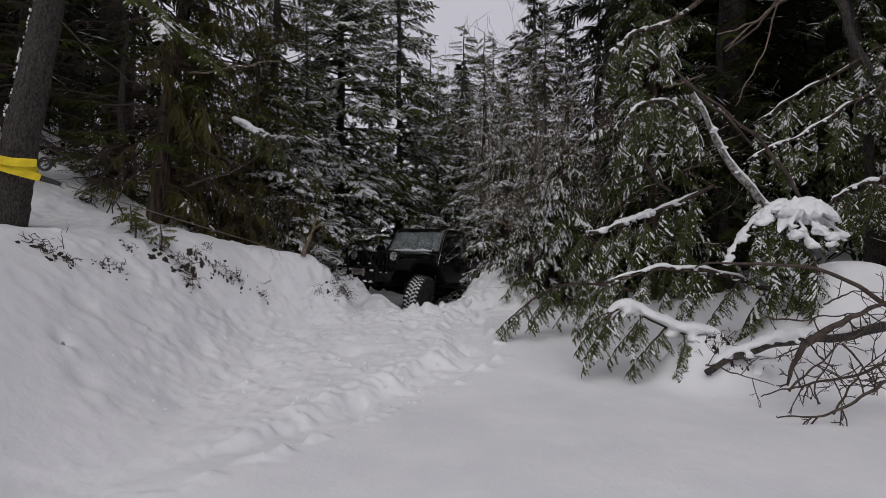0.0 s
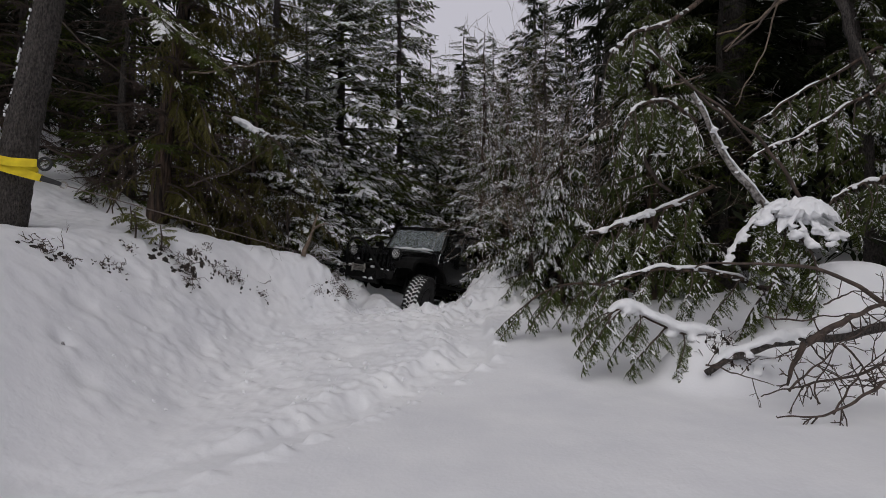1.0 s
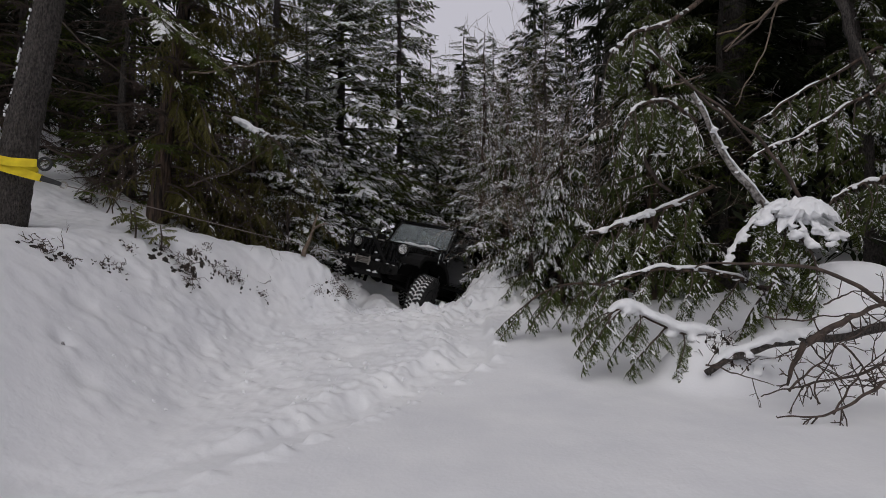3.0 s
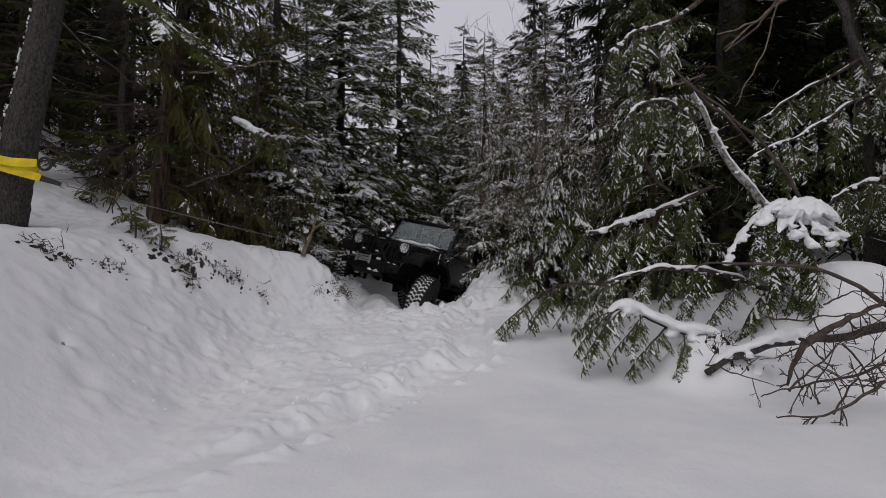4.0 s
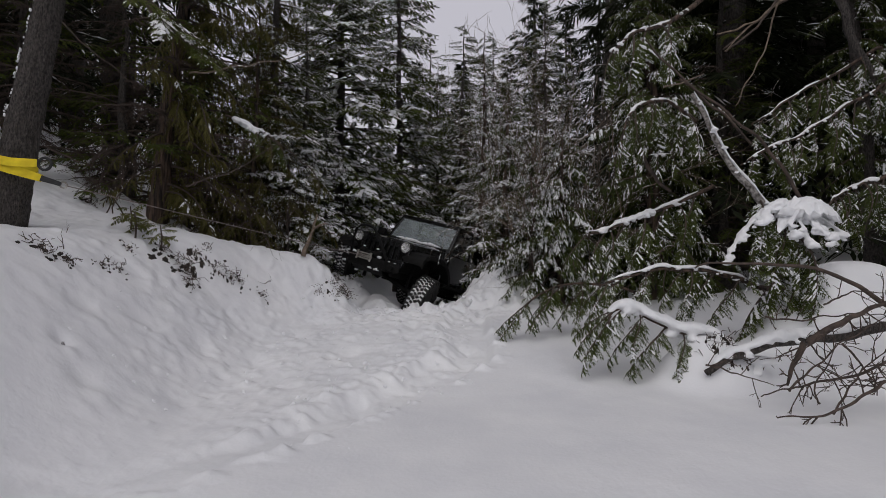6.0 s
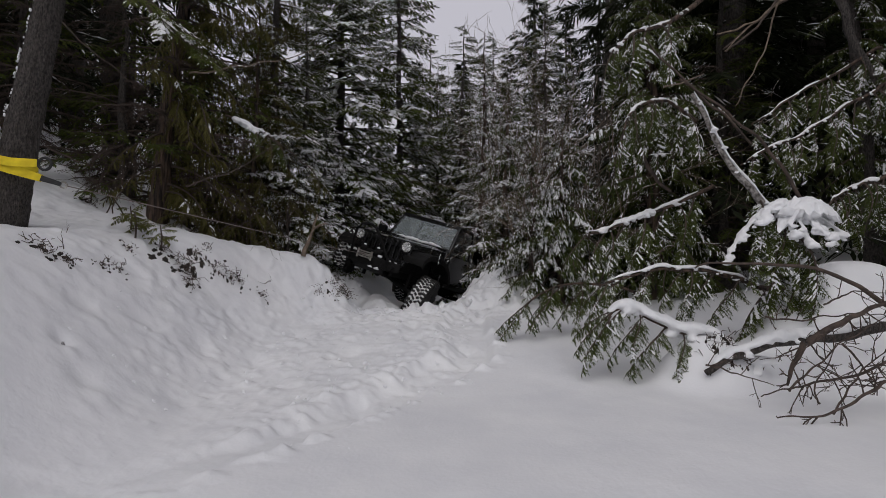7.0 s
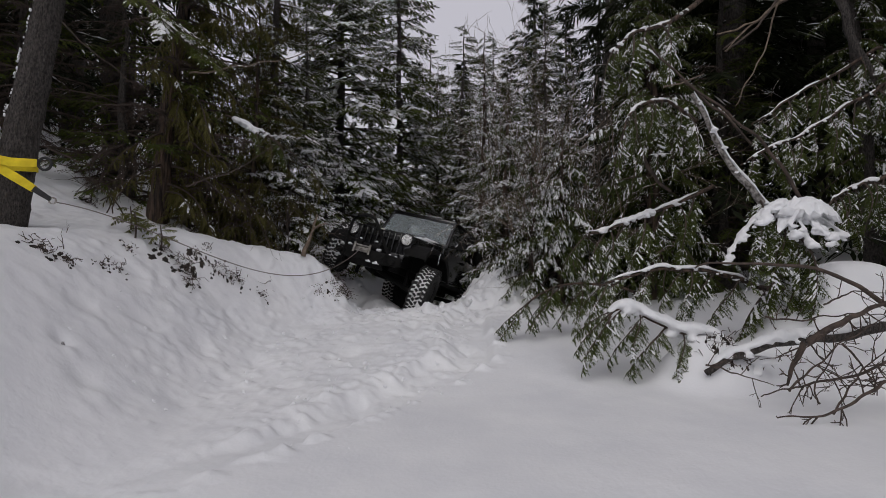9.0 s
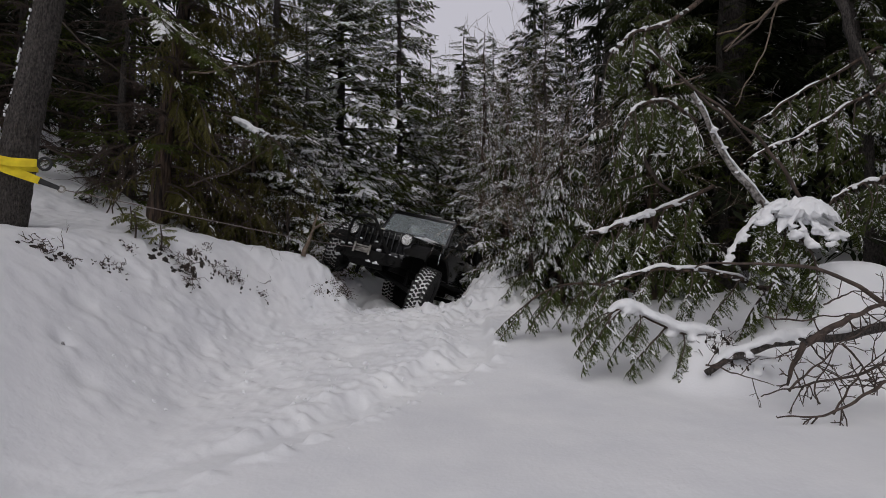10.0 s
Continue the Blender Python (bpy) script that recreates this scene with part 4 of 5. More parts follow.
def ribbon(path, width, thick=0.006):
    """A flat band, upright, along a path."""
    bm = bmesh.new()
    rows = []
    path = [Vector(p) for p in path]
    n = len(path)
    for i, p in enumerate(path):
        d = path[min(i + 1, n - 1)] - path[max(i - 1, 0)]
        out = d.cross(Vector((0, 0, 1))).normalized() * thick
        up = out.cross(d).normalized() * (width[i] if isinstance(width, list) else width) * 0.5
        rows.append([bm.verts.new(q) for q in (p + up + out, p - up + out, p - up - out, p + up - out)])
    for a, b in zip(rows, rows[1:]):
        for k in range(4):
            bm.faces.new((a[k], a[(k + 1) % 4], b[(k + 1) % 4], b[k]))
    bm.faces.new(rows[0]), bm.faces.new(rows[-1][::-1])
    bmesh.ops.recalc_face_normals(bm, faces=bm.faces)
    return bm


def build_strap():
    strap = new("tow_strap")
    strap.location = PIVOT
    tagged(strap, "yellow webbing tow strap slung round the tree trunk", "strap")
    ring = []
    for k in range(22):
        a = radians(150 + 360 * k / 26)
        ring.append((-4.40 - PIVOT.x + 0.215 * math.cos(a), 5.38 - PIVOT.y + 0.215 * math.sin(a), 0.03 + 0.02 * math.sin(a)))
    part("band", ribbon(ring, 0.085), YELLOW, strap)
    upper = part("upper_leg", ribbon([(-0.18, 0.14, 0.13), (-0.08, 0.02, 0.085), (0.02, -0.01, 0.045), (0.14, 0.02, 0.022), (0.32, 0.10, 0.025)], [0.09, 0.09, 0.085, 0.082, 0.075]), YELLOW, strap)
    loop = [(0.385 + 0.062 * math.cos(radians(200 + 25 * q)), 0.115, 0.02 + 0.058 * math.sin(radians(200 + 25 * q))) for q in range(15)]
    part("eye", tube([(0.30, 0.10, 0.01)] + loop, 0.0135, 10), BLACKWEB, upper, "black sewn eye")
    lower = part("lower_leg", ribbon([(-0.12, 0.03, 0.03), (0.0, 0, 0.0), (0.12, 0.0, -0.004), (0.25, 0.0, 0.0), (0.385, 0.0, 0.0)], [0.09, 0.09, 0.085, 0.082, 0.07]), YELLOW, strap)
    part("sleeve", ribbon([(0.375, 0.0, 0.0), (0.45, 0.0, 0.0), (0.545, 0.0, 0.0)], [0.058, 0.05, 0.042], 0.016), BLACKWEB, lower, "black protective sleeve")
    ring = [(0.565 + 0.03 * math.cos(q * 0.6283), 0, 0.03 * math.sin(q * 0.6283)) for q in range(11)]
    part("shackle", tube(ring, 0.009, 8), STEEL, lower, "steel shackle")
    return strap, lower


STRAP, LOWER = build_strap()
LINKS, LINK = 46, 0.122


def build_rope():
    rope = new("winch_rope")
    tagged(rope, "thin grey winch rope run from car to tree", "rope")
    me = None
    out = []
    for k in range(LINKS):
        if me is None:
            ob = part("rope_length", tube([(0, 0, 0), (LINK * 1.03, 0, 0)], 0.0062, 6), ROPE, rope)
            me = ob.data
        else:
            ob = hang("rope_length", me, rope, Matrix())
        out.append(ob)
    return out


ROPE_LINKS = build_rope()


# ---- right side: fallen, snow-laden branches ----
def snow_on(path, width, high, seed, parent, name="snow_load", even=0.35, lumps=0.55):
    """Snow that lies along a branch: uneven, here thick, here slipped off, with lumps."""
    return mantle([path], width, high, seed, parent, name, even, lumps)


def mantle(paths, width, high, seed, parent, name="snow_load", even=0.35, lumps=0.55, taper=0.0):
    """One settled body of snow over several branches that meet."""
    rng = random.Random(seed)
    groups = []
    for path in paths:
        fine = smooth_path(path, 44)
        gap, verts, faces = rng.uniform(0, 40), [], []
        for i, p in enumerate(fine):
            k = 0.5 + noise.noise(Vector((i * 0.33 + gap, seed, 0.3)))
            if rng.random() < lumps:
                r = width * rng.uniform(0.25, 0.7) * (0.5 + k)
                off = Vector((rng.uniform(-.6, .6), rng.uniform(-1.0, 0.7), rng.uniform(-1.0, -.1))) * width
                groups.append((0, blob(p + off, (r * rng.uniform(0.9, 1.5), r, r * rng.uniform(0.8, 1.2)), rng, 7, 11)))
            d = fine[min(i + 1, 44)] - fine[max(i - 1, 0)]
            side = d.cross(Vector((0, 0, 1)))
            side = side.normalized() if side.length > 1e-5 else Vector((1, 0, 0))
            end = max(0.05, math.sin(math.pi * i / 44) ** 0.4) * ((0.25 + k) * 0.75 * (1 - even) + even) * (1 - taper * i / 44)
            for j in range(12):
                a = 2 * math.pi * j / 12
                z = math.sin(a)
                q = 1 + 0.40 * noise.noise(Vector((i * 0.45 + gap, j * 0.7, seed)))
                verts.append(p + side * (math.cos(a) * width * end * q) + Vector((0, 0, (z if z > 0 else z * 0.35) * high * end * q)))
        for i in range(44):
            for j in range(12):
                a, b = i * 12 + j, i * 12 + (j + 1) % 12
                faces.append((a, b, b + 12, a + 12))
        faces += [tuple(range(12))[::-1], tuple(44 * 12 + j for j in range(12))]
        groups.append((0, (verts, faces)))
    v, f, _ = merge(groups)
    ob = hang(name, to_mesh(name, v, f, [SNOW_LOAD], smooth=True), parent, Matrix())
    re = ob.modifiers.new("settle", "REMESH")
    re.mode, re.voxel_size, re.use_smooth_shade = "VOXEL", max(0.006, width * 0.13), True
    ease = ob.modifiers.new("soften", "SMOOTH")
    ease.factor, ease.iterations = 0.5, 14
    return ob


def drape(centre, rx, ry, fall, thick, seed, parent):
    """A sheet of snow hung over a crown of fronds: rounded on top, ragged where it ends."""
    A, Q = 120, 16
    verts = []
    for side in (1, 0):
        for i in range(Q + 1):
            q = i / Q
            for k in range(A):
                a = 2 * math.pi * k / A
                c = Vector((math.cos(a), math.sin(a), seed))
                reach = 0.88 + 0.25 * noise.noise(c * 1.6) + 0.20 * noise.noise(c * 3.2) + 0.05 * noise.noise(c * 8)
                r = q * max(0.3, reach)
                wave = 0.05 * noise.noise(Vector((c.x * r * 5, c.y * r * 5, seed))) + 0.03 * noise.noise(Vector((c.x * r * 13, c.y * r * 13, seed)))
                z = -fall * r ** 2.2 + wave * (0.5 + r)
                verts.append(centre + Vector((c.x * rx * r, c.y * ry * r, z - (0 if side else thick * (1 - q ** 6)))))
    n, faces = (Q + 1) * A, []
    for side in (0, 1):
        for i in range(Q):
            for k in range(A):
                a, b = side * n + i * A + k, side * n + i * A + (k + 1) % A
                faces.append((a, b, b + A, a + A) if side else (a, a + A, b + A, b))
    return hang("snow_load", to_mesh("snow_load", verts, faces, [SNOW_LOAD], smooth=True), parent, Matrix(), "thick mantle of snow")


def smooth_path(pts, n=24):
    pts = [Vector(p) for p in pts]
    out = []
    m = len(pts) - 1
    for i in range(n + 1):
        u = i / n * m
        k = min(int(u), m - 1)
        t = u - k
        p0, p1, p2, p3 = pts[max(k - 1, 0)], pts[k], pts[k + 1], pts[min(k + 2, m)]
        out.append(0.5 * ((2 * p1) + (p2 - p0) * t + (2 * p0 - 5 * p1 + 4 * p2 - p3) * t * t + (3 * p1 - p0 - 3 * p2 + p3) * t ** 3))
    return out


def limb(name, pts, r0, r1, label, bark, category="branch", seed=1):
    path = smooth_path(pts)
    off = Vector((seed * 3.7, seed * 1.3, 0))
    span = (path[-1] - path[0]).length
    for i in range(1, len(path) - 1):
        path[i] = path[i] + noise.noise_vector(off + Vector((i * 0.28, 0, 0))) * min(0.05, 0.028 * span)
    root = new(name)
    root.location = path[0]
    rel = [p - path[0] for p in path]
    n = len(rel) - 1
    v, f = tube_data(rel, [r0 + (r1 - r0) * i / n for i in range(n + 1)], 9, 0.10, random.Random(seed))
    hang("stem", to_mesh("stem", v, f, [bark], smooth=True), root, Matrix())
    return tagged(root, label, category), rel


def fronds(root, at, kinds, rows, seed, size=1.0):
    """Boughs on a branch; each row: share along it, heading, dip, length."""
    rng = random.Random(seed)
    for share, yaw, dip, L in rows:
        p = at[min(int(share * (len(at) - 1)), len(at) - 1)]
        me, sn = rng.choice(BOUGHS[rng.choice(kinds)])
        L *= size
        ob = hang("bough", me, root, Matrix.Translation(p) @ pose(0, 0, 0, rng.uniform(-12, 12), dip, yaw) @ Matrix.Diagonal((L, L, L, 1)))
        hang("snow_load", sn, ob, Matrix())


# broken limb that leans out of the cedars
root, at = limb("broken_limb", [(4.07, 5.80, 1.22), (3.69, 5.60, 1.65), (3.30, 5.50, 1.91), (3.04, 5.50, 2.23), (2.81, 5.50, 2.58), (2.60, 5.50, 3.02)], 0.056, 0.022, "broken grey limb loaded with snow", LICHEN, seed=3)
snow_on([p + Vector((0, -0.02, 0.03)) for p in at[5:25]], 0.036, 0.034, 4, root, even=0.9)
hub = Vector((3.50, 5.50, 1.86)) - Vector((4.07, 5.80, 1.22))
for k, arm in enumerate(((-0.62, -0.1, -0.60), (-0.30, -0.14, -0.22), (0.50, 0.05, -0.06), (0.64, -0.05, -0.34), (0.48, -0.20, -0.46), (0.20, -0.22, -0.44), (0.02, -0.2, -0.36), (0.36, -0.24, -0.40))):
    snow_on([hub + Vector((arm[0] * q, arm[1] * q, 0.02 + arm[2] * q ** 1.6)) for q in (0, 0.17, 0.33, 0.5, 0.67, 0.83, 1)], 0.062, 0.052, 40 + k, root, even=0.5)
drape(hub + Vector((0.24, -0.06, 0.07)), 0.38, 0.22, 0.30, 0.10, 45, root)
fronds(root, at, ["laden"], [(0.1, 200, 55, 0.9), (0.15, 250, 60, 0.9), (0.2, 300, 55, 0.9), (0.12, 170, 35, 1.2), (0.3, 190, 50, 0.8), (0.3, 330, 50, 0.8), (0.05, 20, 40, 0.9), (0.25, 225, 60, 0.8), (0.02, 280, 65, 0.9),
                             (0.38, 215, 60, 0.7), (0.42, 265, 65, 0.6), (0.35, 300, 62, 0.7), (0.34, 340, 60, 0.7)], 7)
# low bough, pressed down by snow
root, at = limb("low_branch", [(4.22, 6.40, 0.86), (3.56, 6.20, 1.01), (2.98, 6.10, 1.15), (2.35, 6.00, 1.16), (1.84, 5.90, 1.03)], 0.035, 0.012, "low cedar branch pressed down by snow", REDBARK, seed=4)
snow_on([p + Vector((0, 0, 0.03)) for p in at[4:25]], 0.05, 0.04, 8, root)
fronds(root, at, ["laden", "cedar"], [(0.3, 200, 40, 0.9), (0.45, 190, 35, 0.9), (0.6, 185, 40, 0.8), (0.75, 200, 35, 0.8), (0.9, 180, 30, 0.7), (1.0, 165, 35, 0.7), (0.55, 235, 45, 0.8), (0.8, 240, 45, 0.7), (1.0, 215, 40, 0.7), (0.2, 250, 50, 0.9)], 9, 0.75)
root, at = limb("low_branch", [(3.16, 5.40, 0.25), (2.83, 5.45, 0.47), (2.33, 5.50, 0.58), (1.97, 5.55, 0.78), (1.74, 5.50, 0.70)], 0.03, 0.012, "cedar branch bent to the ground under a snow pillow", REDBARK, seed=5)
mantle([[p + Vector((0, 0, 0.03)) for p in at[0:25]], [at[2] + Vector((0.05 * q, -0.14 - 0.02 * q, -0.04)) for q in range(-8, 6)]], 0.115, 0.095, 10, root, even=0.8, lumps=0.15)
fronds(root, at, ["laden", "cedar"], [(0.5, 205, 30, 0.75), (0.65, 200, 32, 0.7), (0.8, 195, 30, 0.7), (0.95, 190, 35, 0.65), (1.0, 210, 40, 0.7), (0.7, 240, 40, 0.6), (0.45, 240, 40, 0.6), (0.9, 165, 25, 0.6)], 11, 0.95)
root, at = limb("low_branch", [(2.59, 7.00, 0.81), (1.89, 6.90, 0.96), (1.28, 6.80, 0.83), (0.83, 6.70, 0.44)], 0.02, 0.008, "cedar branch tips resting on the snow", REDBARK, seed=6)
fronds(root, at, ["cedar"], [(0.2, 200, 30, 0.9), (0.35, 210, 30, 0.9), (0.5, 190, 30, 0.9), (0.6, 230, 35, 0.9), (0.75, 200, 30, 0.8), (0.9, 215, 30, 0.6), (0.4, 250, 40, 0.8)], 12, 0.8)
root, at = limb("snowy_branch", [(3.52, 6.90, 2.22), (2.91, 6.70, 1.95), (2.27, 6.50, 1.72), (1.75, 6.40, 1.58)], 0.03, 0.01, "cedar branch with a ridge of snow", REDBARK, seed=7)
snow_on([p + Vector((0, 0, 0.03)) for p in at[3:25]], 0.06, 0.05, 14, root)
fronds(root, at, ["laden", "cedar"], [(0.2, 215, 45, 0.8), (0.4, 205, 45, 0.8), (0.55, 230, 50, 0.8), (0.7, 200, 45, 0.7), (0.85, 195, 45, 0.7), (1.0, 185, 40, 0.6), (0.3, 260, 55, 0.8), (0.8, 250, 50, 0.7)], 15)
root, at = limb("snowy_branch", [(3.32, 6.80, 4.61), (2.80, 6.60, 4.23), (2.34, 6.50, 4.05), (2.06, 6.40, 3.80)], 0.035, 0.012, "high cedar branch with a ridge of snow", REDBARK, seed=8)
snow_on([p + Vector((0, 0, 0.02)) for p in at[3:25]], 0.038, 0.034, 16, root, even=0.1)
fronds(root, at, ["cedar", "laden"], [(0.3, 215, 55, 0.8), (0.5, 205, 55, 0.8), (0.7, 230, 60, 0.8), (0.9, 200, 60, 0.7), (1.0, 190, 60, 0.7), (0.4, 280, 60, 0.8)], 17)
root, at = limb("snowy_branch", [(5.81, 7.00, 4.07), (5.29, 6.90, 3.77), (4.70, 6.80, 3.48), (4.20, 6.70, 3.16), (3.86, 6.60, 2.95)], 0.026, 0.008, "cedar branch hung with snow-laden fronds", REDBARK, seed=51)
snow_on([p + Vector((0, 0, 0.015)) for p in at[2:24]], 0.026, 0.021, 71, root, even=0.1)
fronds(root, at, ["laden", "laden", "cedar"], [(0.04 + 0.056 * k, (180, 235, 290, 255, 340)[k % 5], (58, 72, 50, 64)[k % 4], (0.55, 0.4, 0.65)[k % 3]) for k in range(17)], 91)
root, at = limb("snowy_branch", [(5.62, 6.70, 3.49), (5.36, 6.62, 3.33), (4.87, 6.54, 3.09), (4.40, 6.46, 2.82), (3.93, 6.38, 2.60), (3.55, 6.30, 2.40)], 0.026, 0.008, "cedar branch hung with snow-laden fronds", REDBARK, seed=52)
snow_on([p + Vector((0, 0, 0.015)) for p in at[2:24]], 0.036, 0.029, 72, root, even=0.1)
fronds(root, at, ["laden", "laden", "cedar"], [(0.04 + 0.056 * k, (180, 235, 290, 255, 340)[k % 5], (58, 72, 50, 64)[k % 4], (0.55, 0.4, 0.65)[k % 3]) for k in range(17)], 92)
root, at = limb("snowy_branch", [(5.59, 6.40, 2.37), (5.29, 6.30, 2.27), (4.88, 6.20, 2.14), (4.54, 6.10, 2.01), (4.28, 6.00, 1.80)], 0.026, 0.008, "cedar branch hung with snow-laden fronds", REDBARK, seed=53)
snow_on([p + Vector((0, 0, 0.015)) for p in at[2:24]], 0.034, 0.027, 73, root, even=0.1)
fronds(root, at, ["laden", "laden", "cedar"], [(0.04 + 0.056 * k, (180, 235, 290, 255, 340)[k % 5], (58, 72, 50, 64)[k % 4], (0.55, 0.4, 0.65)[k % 3]) for k in range(17)], 93)
root, at = limb("snowy_branch", [(3.06, 6.40, 2.95), (2.67, 6.30, 3.16), (2.36, 6.20, 3.12), (2.14, 6.10, 2.91), (2.02, 6.00, 2.55)], 0.026, 0.008, "cedar branch hung with snow-laden fronds", REDBARK, seed=54)
snow_on([p + Vector((0, 0, 0.015)) for p in at[2:24]], 0.034, 0.027, 74, root, even=0.1)
fronds(root, at, ["laden", "laden", "cedar"], [(0.04 + 0.056 * k, (180, 235, 290, 255, 340)[k % 5], (58, 72, 50, 64)[k % 4], (0.55, 0.4, 0.65)[k % 3]) for k in range(17)], 94)

# bare grey branches that cross before the dark cedars
limb("bare_branch", [(4.02, 5.90, 1.95), (3.74, 5.95, 2.44), (3.28, 5.95, 2.86), (2.70, 5.95, 3.32), (2.28, 5.95, 3.76)], 0.022, 0.010, "long bare brown branch", TWIG, seed=31)
limb("bare_branch", [(6.00, 7.86, 5.60), (4.95, 7.60, 5.00), (4.50, 7.50, 4.66), (3.93, 7.40, 4.20)], 0.03, 0.012, "bare brown branch high in the cedars", TWIG, seed=32)


# ---- bare shrubs and twigs ----
def twig_tree(start, d, length, radius, depth, rng, groups, kink=0.35, kids=(3, 5), rise=0.0, spread=(0.35, 0.95)):
    path = [Vector(start)]
    d = Vector(d).normalized()
    n = 5
    for _ in range(n):
        d = (d + Vector((rng.uniform(-1, 1), rng.uniform(-1, 1), rng.uniform(-1, 1))) * kink * 0.5 + Vector((0, 0, rise))).normalized()
        path.append(path[-1] + d * (length / n))
    groups.append((0, tube_data(path, [radius * (1 - 0.6 * i / n) for i in range(n + 1)], 5 if radius > 0.008 else 4)))
    if depth:
        for _ in range(rng.randint(*kids)):
            u = rng.uniform(0.25, 1.0)
            i = min(int(u * n), n - 1)
            p = path[i].lerp(path[i + 1], u * n - i)
            e = (path[i + 1] - path[i]).normalized()
            side = e.orthogonal().normalized()
            side.rotate(Matrix.Rotation(rng.uniform(0, 6.283), 3, e))
            twig_tree(p, e + side * rng.uniform(*spread), length * rng.uniform(0.4, 0.7), radius * 0.55, depth - 1, rng, groups, kink, kids, rise, spread)


def shrub(name, base, stems, label, mat, seed, length, radius, lean, depth=3, kids=(3, 5), rise=0.03, snow=0.0, category="shrub", spread=(0.35, 0.95), kink=0.5):
    rng = random.Random(seed)
    root = new(name)
    root.location = base
    tagged(root, label, category)
    for _ in range(stems):
        groups = []
        d = Vector((lean[0] + rng.uniform(-lean[3], lean[3]), lean[1] + rng.uniform(-lean[3], lean[3]), lean[2]))
        twig_tree((rng.uniform(-.15, .15), rng.uniform(-.15, .15), -0.05), d, length * rng.uniform(0.7, 1.1), radius * rng.uniform(0.7, 1.1), depth, rng, groups, kink, kids, rise, spread)
        v, f, idx = merge(groups)
        ob = tagged(hang("twig", to_mesh("twig", v, f, [mat], smooth=True), root, Matrix()), kind="stuff")
        if snow:
            segs = []
            for _, (vv, ff) in groups:
                k = (len(ff) - 2) // 5
                for i in range(5):
                    a, b = vv[i * k], vv[(i + 1) * k]
                    for q in range(2):
                        segs.append((Vector(a).lerp(Vector(b), q / 2), Vector(a).lerp(Vector(b), (q + rng.uniform(0.5, 1.0)) / 2), 1.0))
            v, f = snow_strips(segs, 0.0055, snow, rng, 0.6)
            hang("snow_load", to_mesh("snow_load", v, f, [SNOW_LOAD], smooth=True), ob, Matrix())
    return root


for seed, x, y, stems, L, lean in ((41, 2.0, 10.3, 8, 3.5, -0.12), (42, 2.3, 11.0, 7, 3.6, 0.05), (43, 2.9, 10.3, 7, 3.4, -0.25), (47, 2.55, 9.3, 4, 3.0, -0.35)):
    shrub("bare_shrub", (x, y, G(x, y)), stems, "tall bare brown shrub with a dusting of snow", GREYTWIG, seed, L, 0.017, (lean, -0.05, 1, 0.42), 3, (3, 5), 0.01, 0.28, spread=(0.45, 1.1), kink=0.6)
for k, (x, y) in enumerate(((-3.5, 8.0), (-2.95, 8.3), (-2.6, 8.7), (-5.0, 7.6), (-4.55, 7.2))):
    shrub("bare_shrub", (x, y, G(x, y)), 3, "low bare brown shrub under the cedars", TWIG, 130 + k, 1.0, 0.010, (0.3, -0.2, 0.8, 0.5), 2, (3, 5), 0.0, 0.06, kink=0.8)
shrub("bare_birch", (1.7, 13.0, G(1.7, 13.0)), 3, "slender bare birch against the sky", TWIG, 44, 5.8, 0.03, (0.06, 0, 1, 0.10), 2, (5, 7), 0.01)
# tangle at the drift's edge: knotty branches with short spurs
def knotty(pts, r, spurs, seed):
    root, at = limb("bare_branch", pts, r, r * 0.35, "dark knotty bare branch over the snow", TWIG, seed=seed)
    rng = random.Random(seed)
    groups = []

    def spur(p, d, length, rad, deep):
        path = [p]
        for _ in range(4):
            d = (d + Vector((rng.uniform(-.3, .3), rng.uniform(-.2, .2), rng.uniform(-.3, .3)))).normalized()
            path.append(path[-1] + d * length / 4)
        groups.append((0, tube_data(path, [rad, rad * 0.9, rad * 0.8, rad * 0.7, rad * 0.6], 5)))
        for _ in range(deep):
            side = Vector((rng.uniform(-1, 1), rng.uniform(-.5, .5), rng.uniform(-1, 1)))
            spur(path[rng.randint(1, 3)], (d + side * 1.1).normalized(), length * rng.uniform(0.25, 0.5), rad * 0.7, deep - 1)
    for k in range(spurs):
        i = rng.randint(1, len(at) - 2)
        d = (at[i + 1] - at[i - 1]).normalized()
        side = d.cross(Vector((0, 1, 0))).normalized() * rng.choice((-1, 1))
        spur(at[i], (d * rng.uniform(-0.2, 0.9) + side * rng.uniform(0.5, 1.1) + Vector((0, rng.uniform(-.4, .4), 0))).normalized(), rng.uniform(0.06, 0.32), min(0.008, r * 0.5), 2)
    v, f, _ = merge(groups)
    tagged(hang("twig", to_mesh("twig", v, f, [TWIG], smooth=True), root, Matrix()), kind="stuff")


